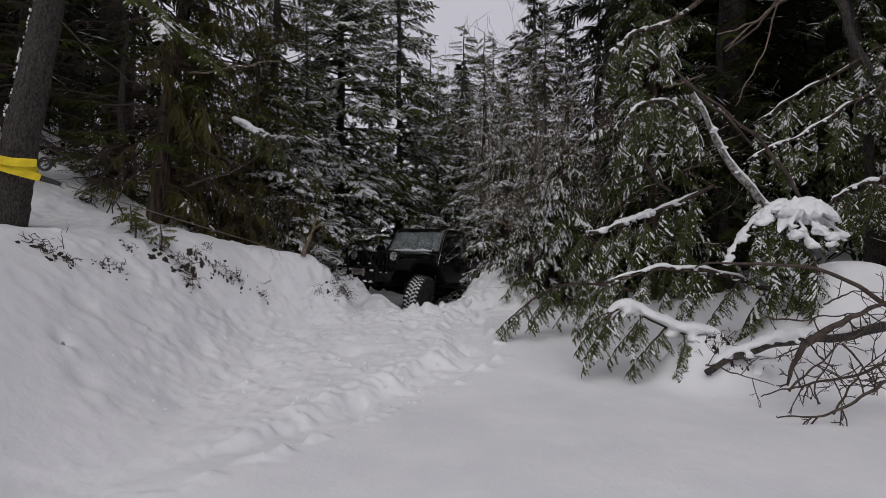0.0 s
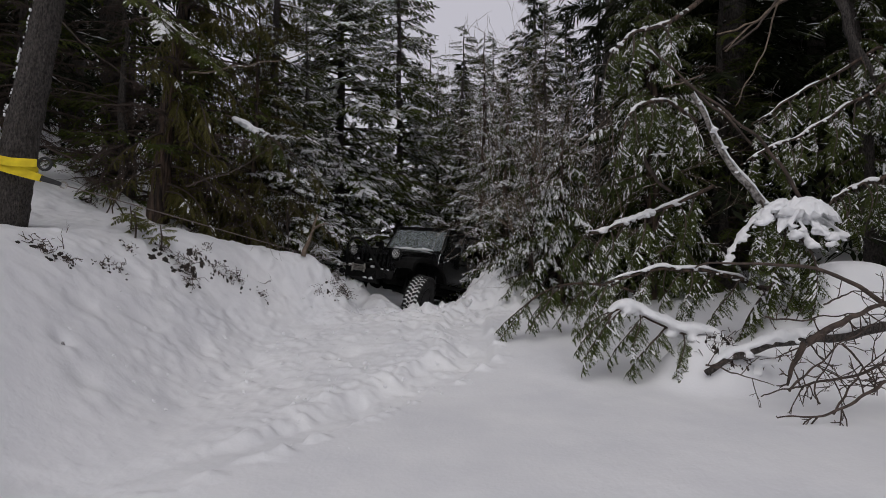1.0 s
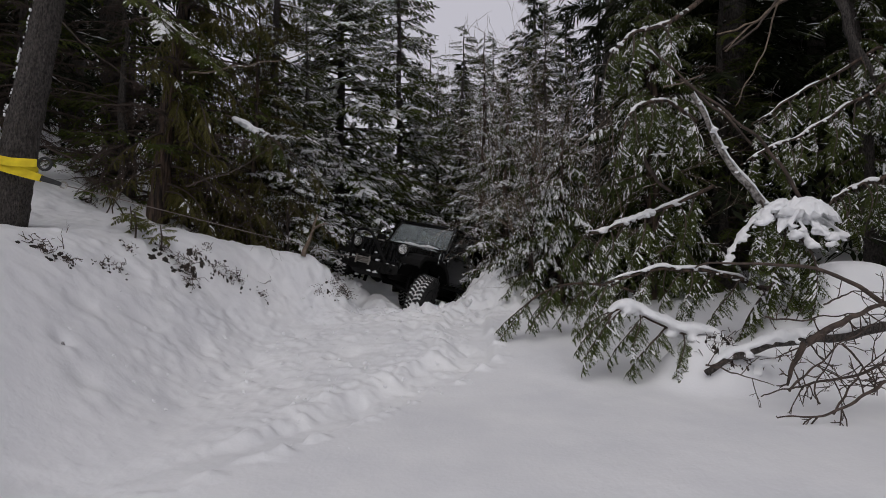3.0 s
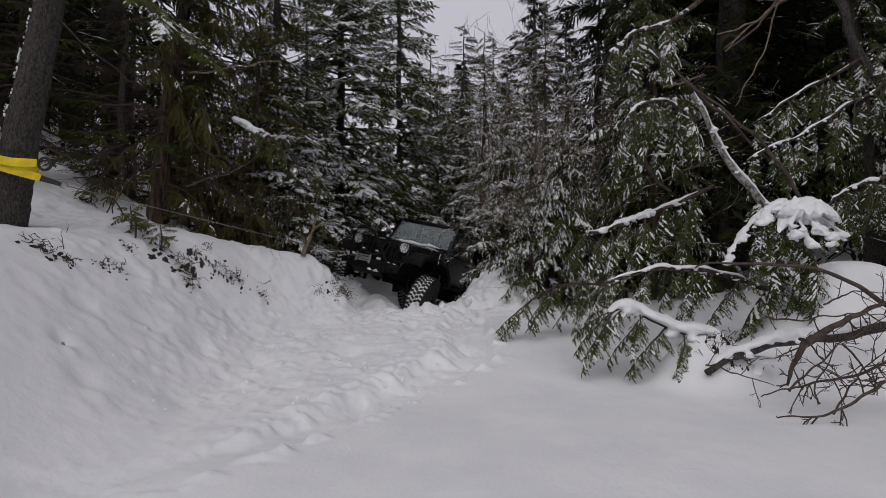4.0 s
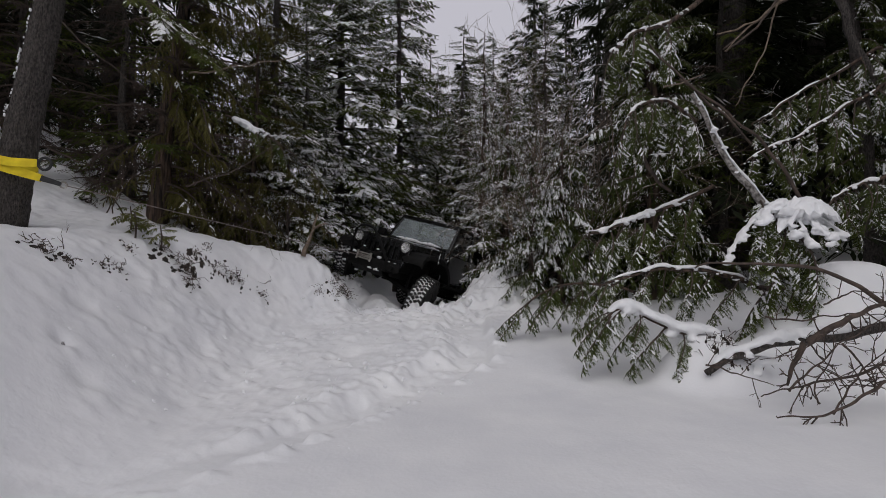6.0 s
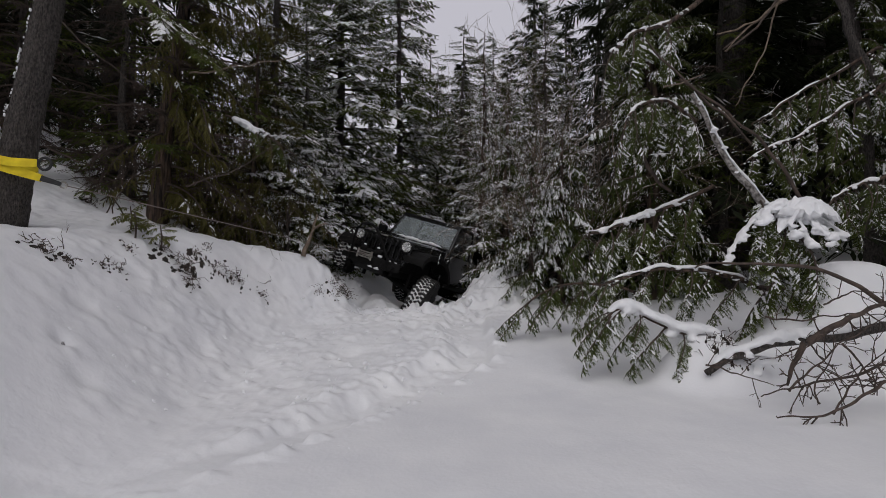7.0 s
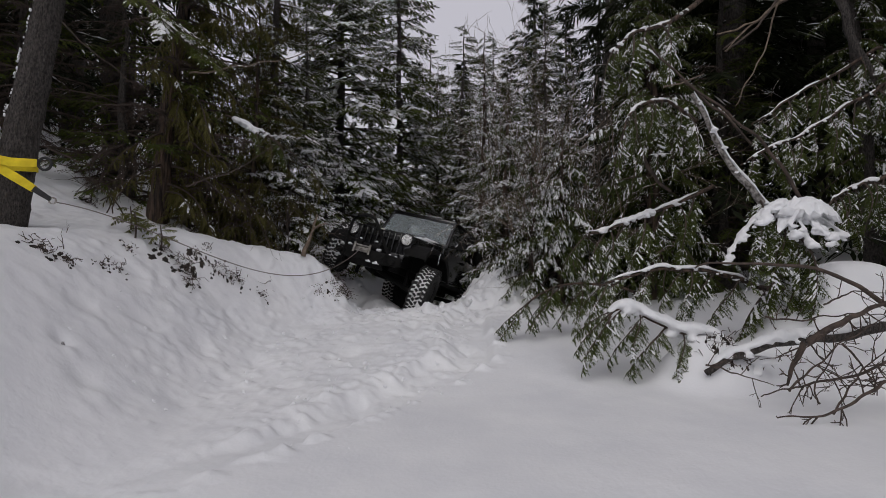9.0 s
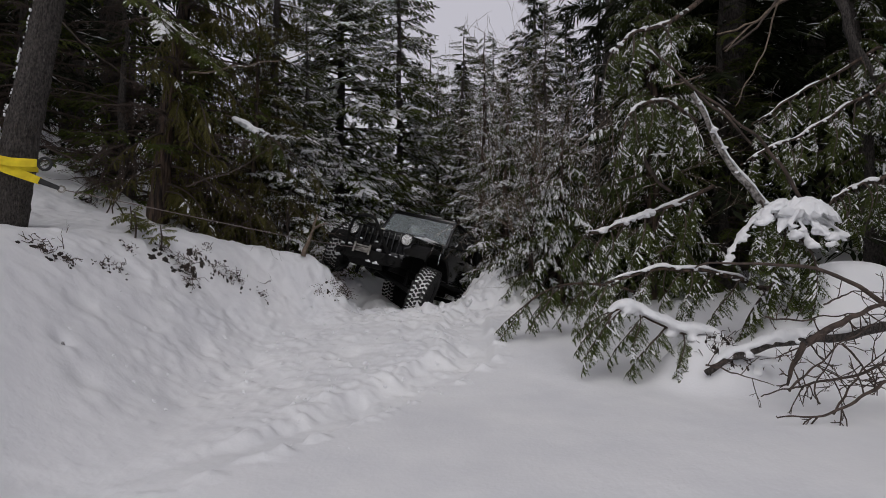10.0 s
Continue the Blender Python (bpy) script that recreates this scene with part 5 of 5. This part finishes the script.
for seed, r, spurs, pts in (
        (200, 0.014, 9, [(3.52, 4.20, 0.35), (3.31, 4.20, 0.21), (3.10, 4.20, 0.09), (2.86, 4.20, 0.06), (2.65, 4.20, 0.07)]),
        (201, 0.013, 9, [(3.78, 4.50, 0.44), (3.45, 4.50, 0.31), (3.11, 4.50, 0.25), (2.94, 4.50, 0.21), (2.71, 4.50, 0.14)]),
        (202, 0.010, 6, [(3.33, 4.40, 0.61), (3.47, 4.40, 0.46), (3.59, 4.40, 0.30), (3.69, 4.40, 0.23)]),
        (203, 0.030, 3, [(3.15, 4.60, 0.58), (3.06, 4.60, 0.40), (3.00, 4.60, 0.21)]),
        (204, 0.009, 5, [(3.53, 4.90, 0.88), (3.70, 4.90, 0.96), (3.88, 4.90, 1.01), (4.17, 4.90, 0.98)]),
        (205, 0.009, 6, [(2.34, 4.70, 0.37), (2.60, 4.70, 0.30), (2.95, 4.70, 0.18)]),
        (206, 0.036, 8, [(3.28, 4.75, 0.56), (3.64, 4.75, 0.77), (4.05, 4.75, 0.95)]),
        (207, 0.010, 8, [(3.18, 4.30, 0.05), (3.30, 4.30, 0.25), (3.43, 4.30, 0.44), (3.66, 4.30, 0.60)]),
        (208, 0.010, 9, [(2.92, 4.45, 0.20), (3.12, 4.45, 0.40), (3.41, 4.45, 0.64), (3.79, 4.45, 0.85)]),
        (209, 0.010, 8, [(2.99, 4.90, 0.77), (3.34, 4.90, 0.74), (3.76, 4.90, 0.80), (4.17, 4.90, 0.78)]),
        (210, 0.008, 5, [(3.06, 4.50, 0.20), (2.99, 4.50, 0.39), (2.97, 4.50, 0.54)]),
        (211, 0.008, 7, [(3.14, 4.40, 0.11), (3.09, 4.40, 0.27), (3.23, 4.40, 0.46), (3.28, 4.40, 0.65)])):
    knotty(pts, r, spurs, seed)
root, at = limb("bare_branch", [(4.28, 4.90, 0.78), (4.05, 5.00, 0.98), (3.69, 5.10, 1.19), (3.04, 5.20, 1.27), (2.53, 5.30, 1.21)], 0.028, 0.008, "bare dark branch arching over the snow", TWIG, seed=12)
root, at = limb("snowy_log", [(4.49, 4.90, 0.78), (3.83, 5.00, 0.60), (3.33, 5.05, 0.51), (2.87, 5.10, 0.40), (2.54, 5.10, 0.20)], 0.06, 0.03, "thin fallen log with snow along its top", BARK, "log", 13)
snow_on([p + Vector((0, 0.01, 0.045)) for p in at[1:24]], 0.075, 0.068, 20, root, even=0.75, lumps=0.3)
for seed, a, b, c, r in ((61, (2.97, 6.60, 3.53), (3.57, 6.60, 3.00), (4.39, 6.60, 2.18), 0.02), (62, (4.18, 6.50, 4.61), (3.94, 6.50, 4.22), (3.49, 6.50, 3.83), 0.018),
                         (63, (2.47, 6.70, 2.77), (2.62, 6.70, 2.41), (2.88, 6.70, 2.12), 0.03), (64, (5.36, 7.20, 4.95), (5.51, 7.00, 4.03), (5.79, 6.80, 3.23), 0.06)):
    limb("bare_branch", [a, b, c], r, r * 0.6, "bare dark branch between the cedars", BARK if r > 0.05 else TWIG, seed=seed)

limb("bare_branch", [(4.23, 6.50, 4.50), (3.80, 6.50, 4.19), (3.37, 6.50, 4.04)], 0.017, 0.009, "bare snow-dusted branch before the dark woods", GREYTWIG, seed=240)
limb("bare_branch", [(3.83, 6.50, 4.20), (3.62, 6.50, 3.99), (3.47, 6.50, 3.83)], 0.011, 0.005, "bare snow-dusted branch before the dark woods", GREYTWIG, seed=241)
limb("bare_branch", [(4.18, 6.60, 4.46), (4.01, 6.60, 3.88), (3.80, 6.60, 3.47), (3.65, 6.60, 3.17)], 0.011, 0.005, "bare snow-dusted branch before the dark woods", GREYTWIG, seed=242)
limb("bare_branch", [(2.55, 6.10, 3.27), (2.78, 6.10, 3.33), (3.01, 6.10, 3.43)], 0.010, 0.005, "bare snow-dusted branch before the dark woods", GREYTWIG, seed=243)

# ---- left: boughs that reach over the bank ----
root, at = limb("hanging_branch", [(-3.84, 5.40, 4.64), (-3.26, 5.50, 4.11), (-2.90, 5.60, 3.74), (-2.50, 5.70, 3.43)], 0.025, 0.008, "hanging spruce branch with a dusting of snow", TWIG, seed=31)
fronds(root, at, ["frosted_spruce", "bare_spruce", "bare_spruce"], [(0.05 + 0.053 * k, (-50, 15, -20, 35, -35)[k % 5], (18, 34, 42, 28)[k % 4], (0.75, 0.6, 0.68)[k % 3] * (1 - 0.024 * k)) for k in range(18)], 32)
snow_on(at[15:25], 0.022, 0.018, 33, root)
root, at = limb("dead_branch", [(-3.65, 7.60, 3.93), (-3.08, 7.50, 3.96), (-2.49, 7.40, 4.01), (-1.75, 7.30, 4.16)], 0.014, 0.005, "thin dead branch with a line of snow", GREYTWIG, seed=34)
snow_on(at[2:24], 0.014, 0.012, 35, root)
root, at = limb("snowy_branch", [(-3.29, 8.00, 3.42), (-2.91, 7.90, 3.25), (-2.54, 7.80, 3.04), (-2.01, 7.70, 2.64)], 0.018, 0.006, "drooping branch with a pillow of snow", TWIG, seed=36)
snow_on(at[3:15], 0.07, 0.06, 37, root, even=0.8)
fronds(root, at, ["olive", "cedar"], [(0.3, -40, 30, 0.7), (0.5, -30, 35, 0.7), (0.7, -20, 40, 0.6), (1.0, -10, 40, 0.6), (0.6, 30, 40, 0.6)], 38)
for seed, pts in ((91, [(-5.42, 7.00, 4.78), (-4.75, 7.00, 4.10), (-4.08, 7.00, 3.58)]), (92, [(-5.27, 7.00, 2.76), (-4.89, 7.20, 2.56), (-4.23, 7.40, 2.28)]), (93, [(-3.55, 7.30, 2.27), (-2.81, 7.20, 2.49), (-2.16, 7.10, 2.85)]),
                  (95, [(-3.64, 7.50, 2.93), (-3.20, 7.40, 2.71), (-2.61, 7.30, 2.50)])):
    limb("dead_branch", pts, 0.013, 0.004, "thin dead branch hanging over the bank", TWIG, seed=seed)

# ---- left bank: sapling, sticks and tufts breaking the snow ----
def sapling(base, seed, n, L):
    rng = random.Random(seed)
    root = new("sapling")
    root.location = base
    tagged(root, "small yellow-green cedar sapling in the snow", "sapling")
    hang("stem", to_mesh("stem", *tube_data([(0, 0, -0.1), (0.02, 0, 0.15), (0.0, 0, 0.3)], [0.012, 0.01, 0.006], 6), [TWIG], smooth=True), root, Matrix())
    for i in range(n):
        me, sn = rng.choice(BOUGHS["sprig"])
        k = L * rng.uniform(0.6, 1.1)
        hang("bough", me, root, Matrix.Translation((0, 0, 0.08 + 0.2 * i / n)) @ pose(0, 0, 0, rng.uniform(-25, 25), rng.uniform(-55, 25), rng.uniform(0, 360)) @ Matrix.Diagonal((k, k, k, 1)))


sapling((-3.62, 6.2, G(-3.62, 6.2)), 71, 13, 0.29)
sapling((-3.40, 6.35, G(-3.40, 6.35)), 73, 10, 0.22)
sapling((-3.85, 6.5, G(-3.85, 6.5)), 74, 9, 0.22)
shrub("dead_stick", (-2.28, 8.1, G(-2.28, 8.1)), 1, "broken dead stick with snow on it", GREYTWIG, 72, 0.55, 0.05, (0.15, 0, 1, 0.1), 1, (2, 3), 0, 0.4, "stick")
shrub("dead_twig", (-2.45, 7.3, G(-2.45, 7.3)), 1, "thin dead twig lying on the snow", TWIG, 75, 0.3, 0.006, (0.9, -0.3, 0.35, 0.1), 1, (2, 3), 0, 0, "twig", kink=0.8)
for k, (x, y, L) in enumerate(((-3.72, 4.95, 0.16), (-3.45, 5.35, 0.14), (-3.80, 5.25, 0.18), (-3.2, 5.9, 0.12), (-2.75, 7.2, 0.16))):
    shrub("dead_stalk", (x, y, G(x, y)), 1, "thin dead stalk standing in the snow", TWIG, 120 + k, L, 0.005, (0.2, -0.1, 1, 0.3), 1, (2, 3), 0, 0, "stalk")


# the tiny tuft at (-3.0, 4.17) is added as the dark of a hollow
BANK_TUFTS = [(-3.67, 4.79, 54, 0.19), (-3.52, 4.92, 46, 0.14), (-3.43, 5.3, 39, 0.11), (-3.38, 5.48, 46, 0.11), (-3.52, 5.89, 36, 0.11), (-3.19, 6.4, 108, 0.32), (-3.06, 6.26, 72, 0.2), (-3.16, 6.72, 46, 0.14), (-2.96, 6.77, 54, 0.16), (-2.8, 6.89, 72, 0.2), (-2.71, 7.0, 43, 0.11), (-3.42, 6.41, 32, 0.1), (-3.1, 6.91, 36, 0.11), (-1.88, 7.85, 39, 0.14), (-2.44, 7.14, 39, 0.15), (-1.66, 8.1, 72, 0.26), (-1.66, 8.22, 54, 0.2), (-3.0, 4.17, 12, 0.05), (-5.04, 7.43, 61, 0.23)]


def tuft(base, seed, n, size, label="dark dead grass tuft breaking through the snow"):
    rng = random.Random(seed)
    root = new("grass_tuft")
    root.location = base
    tagged(root, label, "grass", "tufts on the bank")
    groups = []
    for _ in range(n):
        p = Vector((rng.gauss(0, 0.4), rng.gauss(0, 0.12), rng.gauss(0, 0.3))) * size
        d = Vector((rng.gauss(0, 1), rng.uniform(-1, 0.1), rng.gauss(-0.2, 0.8))).normalized() * size * rng.uniform(0.12, 0.6)
        q = p + d * 0.5 + Vector((rng.gauss(0, 0.05), 0, rng.gauss(0, 0.05))) * size
        groups.append((0, tube_data([p, q, p + d], [0.004, 0.0035, 0.0015], 4)))
    v, f, _ = merge(groups)
    tagged(hang("grass", to_mesh("grass", v, f, [TWIG]), root, Matrix()), kind="stuff")
    # bare soil, ragged, laid on the slope of the bank, which rises to the back
    rise = max(0.5, (ground_z(base[0], base[1] + 0.25) - ground_z(base[0], base[1] - 0.25)) / 0.5)
    for _ in range(max(4, n // 4)):
        at = Vector((rng.gauss(0, 0.34), 0, rng.gauss(0, 0.22))) * size
        k, wide, off = size * rng.uniform(0.03, 0.10), rng.uniform(0.7, 1.3), rng.uniform(0, 50)
        ring = np.linspace(0, 2 * np.pi, 36, endpoint=False)
        edge = np.array([max(0.25, 0.8 + 0.7 * noise.noise(Vector((math.cos(a), math.sin(a), off)) * 1.5) + 0.35 * noise.noise(Vector((math.cos(a), math.sin(a), off)) * 4.5)) for a in ring])
        q = np.array((0.0, 0.3, 0.6, 0.85, 1.0))[:, None]
        X, Z = at.x + k * q * edge * np.cos(ring) * wide, at.z + k * q * edge * np.sin(ring)
        Y = Z / rise
        H = height(base[0] + X, base[1] + Y) + relief(base[0] + X, base[1] + Y) - base[2]
        lump = 0.010 + 0.22 * k * (1 - q * q) * (1 + fbm(X * 30 + off, Z * 30, 2, 1)) - 0.03 * (q == 1.0)
        m = np.arange(180).reshape(5, 36)
        nx = np.roll(m, -1, axis=1)
        quads = np.stack([m[:-1], nx[:-1], nx[1:], m[1:]], -1).reshape(-1, 4)
        verts = np.stack([X, Y - 0.5 * lump, H + lump], -1).reshape(-1, 3)
        hang("soil", to_mesh("soil", verts.tolist(), quads.tolist(), [EARTH], smooth=True), root, Matrix(), "bare dark soil")


def on_bank(x, y, seed, n, size):
    tuft((x, y, ground_z(x, y)), seed, n, size)


# the first three stand in for a dark stump with fuzzy roots
BANK_TUFTS += [(-1.58, 8.12, 90, 0.22), (-1.53, 8.2, 60, 0.18), (-1.62, 8.02, 50, 0.16), (2.78, 5.28, 60, 0.24), (2.95, 5.2, 40, 0.18)]
for k, (x, y, n, size) in enumerate(BANK_TUFTS):
    on_bank(x, y, 80 + k, n, size)


# ---- broken lumps of snow round the ruts ----
def chunk_mesh(seed):
    rng = random.Random(seed)
    bm = bmesh.new()
    bmesh.ops.create_icosphere(bm, subdivisions=3, radius=1)
    cuts = [(Vector((rng.uniform(-1, 1), rng.uniform(-1, 1), rng.uniform(-0.6, 1))).normalized(), rng.uniform(0.45, 0.8)) for _ in range(7)]
    for w in bm.verts:
        for nrm, lim in cuts:
            over = w.co.dot(nrm) - lim
            if over > 0:
                w.co -= nrm * over * 0.9
        w.co *= 1 + 0.16 * noise.noise(w.co * 2.6 + Vector((seed * 3.1, 0, 0))) + 0.07 * noise.noise(w.co * 7)
    me = bpy.data.meshes.new("snow_chunk")
    bm.to_mesh(me)
    bm.free()
    me.materials.append(SNOW)
    me.polygons.foreach_set("use_smooth", np.ones(len(me.polygons), dtype=bool))
    return me


def chunks():
    rng = random.Random(99)
    shapes = [chunk_mesh(k) for k in range(6)]
    for x0, x1, y0, y1, n, big in ((-1.7, 0.2, 7.9, 8.45, 40, 0.075), (0.1, 1.2, 8.3, 9.0, 22, 0.08), (-2.2, -1.2, 9.9, 10.5, 14, 0.08), (-2.6, 0.4, 5.2, 7.8, 60, 0.04), (-3.2, -0.9, 4.3, 6.2, 40, 0.03), (-1.25, -0.55, 3.5, 4.5, 14, 0.02), (-0.6, 0.45, 4.8, 6.1, 22, 0.03)):
        for _ in range(n):
            x, y = rng.uniform(x0, x1), rng.uniform(y0, y1)
            k = big * rng.uniform(0.25, 1.0) ** 1.3
            ob = new("snow_chunk", rng.choice(shapes))
            ob.matrix_basis = Matrix.Translation((x, y, ground_z(x, y) + k * 0.12)) @ pose(0, 0, 0, rng.uniform(0, 360), rng.uniform(0, 360), rng.uniform(0, 360)) @ Matrix.Diagonal((k, k * rng.uniform(0.6, 1), k * rng.uniform(0.5, 0.9), 1))
            tagged(ob, "broken chunk of white snow on the ground", "snow chunk", "broken snow chunks")


chunks()


def motions():
    """The car climbs out of its ruts, slips back and rests; the rope goes slack and tightens again."""
    rows = [
        (0, (-1.193, 10.679, 0.053, -0.92, -6.33, 235.12)), (0.5, (-1.199, 10.598, 0.070, -1.60, -6.89, 235.74)),
        (1, (-1.214, 10.350, 0.124, -3.70, -8.61, 237.66)), (1.5, (-1.230, 10.102, 0.178, -5.79, -10.33, 239.57)),
        (2, (-1.218, 10.076, 0.210, -7.13, -10.58, 240.44)), (2.7, (-1.207, 10.049, 0.242, -8.47, -10.83, 241.31)),
        (4, (-1.201, 9.891, 0.293, -10.51, -11.11, 242.27)), (5, (-1.200, 9.885, 0.295, -10.60, -11.13, 242.31)),
        (5.5, (-1.210, 9.865, 0.317, -11.88, -10.91, 242.85)), (7, (-1.231, 9.821, 0.368, -14.88, -10.40, 244.11)),
        (7.5, (-1.234, 9.804, 0.384, -15.38, -10.82, 244.93)), (8, (-1.243, 9.755, 0.429, -16.90, -12.09, 247.40)),
        (8.5, (-1.199, 9.297, 0.459, -14.20, -13.23, 249.32)), (9, (-1.218, 9.148, 0.441, -12.32, -12.37, 249.30)),
        (10, (-1.218, 9.148, 0.441, -12.32, -12.37, 249.30))]
    ts = [r[0] for r in rows]
    table = np.array([r[1] for r in rows])
    # monotone slopes, so that it neither overshoots nor jerks
    h = np.diff(ts)[:, None]
    sec = np.diff(table, axis=0) / h
    slope = np.zeros_like(table)
    same = sec[:-1] * sec[1:] > 0
    slope[1:-1] = np.where(same, 2 * sec[:-1] * sec[1:] / np.where(same, sec[:-1] + sec[1:], 1), 0)

    def car_pose(t):
        i = min(max(int(np.searchsorted(ts, t, "right")) - 1, 0), len(ts) - 2)
        d = ts[i + 1] - ts[i]
        u = (t - ts[i]) / d
        v = (table[i] * (1 + 2 * u) * (1 - u) ** 2 + slope[i] * d * u * (1 - u) ** 2 + table[i + 1] * u * u * (3 - 2 * u) + slope[i + 1] * d * u * u * (u - 1))
        return pose(*v)

    steps = [i * 0.2 for i in range(51)]
    walk(CAR, [(t, car_pose(t)) for t in steps])
    # front axle droops to the car's left; the wheels spin, and straighten
    walk(AXLE, [(t, pose(0, 0, 0.58, -11 - 0.7 * t)) for t in (0, 2.5, 5, 7.5, 10)])
    for k, (x, y) in enumerate(((0, 0.86), (0, -0.93), (-2.42, 0.83), (-2.42, -0.83))):
        keyed = []
        for t in [0.5 * i for i in range(21)]:
            spin = float(np.interp(t, (0, 8.3, 8.9, 10), (0, 318, 345, 345)))
            steer = float(np.interp(t, (0, 1.5, 2.7, 5, 8, 8.6, 10), (16, 14, 13, 14, 15, 13, 13))) if x == 0 else 0
            flip = pose(0, 0, 0, 0, 0, 180) if y < 0 else Matrix()
            # the solid front axle twists: the near wheel hangs, the far one is pushed up
            lift = float(np.interp(t, (0, 8, 8.6, 10), (0, 0, 1, 1)))
            hub = Matrix.Translation((x, 0, 0.46))
            if x == 0:
                hub = pose(0, 0, 0.52 + 0.02 * lift, -8 - 0.7 * t + 6 * lift) if y > 0 else pose(0, 0, 0.58, -11 - 0.7 * t)
            keyed.append((t, hub @ pose(0, y, 0, 0, 0, steer) @ pose(0, 0, 0, 0, spin, 0) @ flip))
        walk(WHEELS[k], keyed)
    # strap and rope
    taut, loose = Vector((0.475, 0.20, -0.165)).normalized(), Vector((0.43, 0.15, -0.33)).normalized()

    def slack(t):
        return float(np.interp(t, (0, 8.0, 8.2, 8.4, 8.6, 9.1, 9.5, 10.0), (0, 0, 0.25, 0.75, 1, 1, 0.55, 0.25)))

    def aim(d):
        return d.to_track_quat("X", "Z").to_matrix().to_4x4()

    fine = [i * 0.25 for i in range(32)] + [8.0 + i * 0.1 for i in range(21)]
    walk(LOWER, [(t, aim(taut.lerp(loose, slack(t)).normalized())) for t in fine])
    tracks = [[] for _ in ROPE_LINKS]
    for t in fine:
        m = car_pose(t)
        a = PIVOT + taut.lerp(loose, slack(t)).normalized() * 0.585
        b = m @ Vector((0.82, -0.05, 0.83))
        inward = (m @ Vector((0, -0.05, 0.83)) - b).normalized()
        sag = 0.03 + 0.84 * float(np.interp(t, (0, 8.2, 8.4, 8.6, 8.8, 9.1, 9.5, 9.8, 10.0), (0, 0, 0.15, 0.6, 1, 1, 0.25, 0.05, 0.03)))
        curve = [a.lerp(b, i / 60) - Vector((0, 0, sag * 3.85 * (i / 60) ** 1.8 * (1 - i / 60))) for i in range(61)]
        curve += [b + inward * 0.05 * i for i in range(1, 60)]
        run = [0.0]
        for p, q in zip(curve, curve[1:]):
            run.append(run[-1] + (q - p).length)

        def along(s):
            i = min(max(int(np.searchsorted(run, s, "right")) - 1, 0), len(curve) - 2)
            return curve[i].lerp(curve[i + 1], (s - run[i]) / (run[i + 1] - run[i]))
        for k in range(LINKS):
            p, q = along(k * LINK), along((k + 1) * LINK)
            tracks[k].append((t, Matrix.Translation(p) @ aim((q - p).normalized())))
    for ob, keyed in zip(ROPE_LINKS, tracks):
        walk(ob, keyed)


motions()
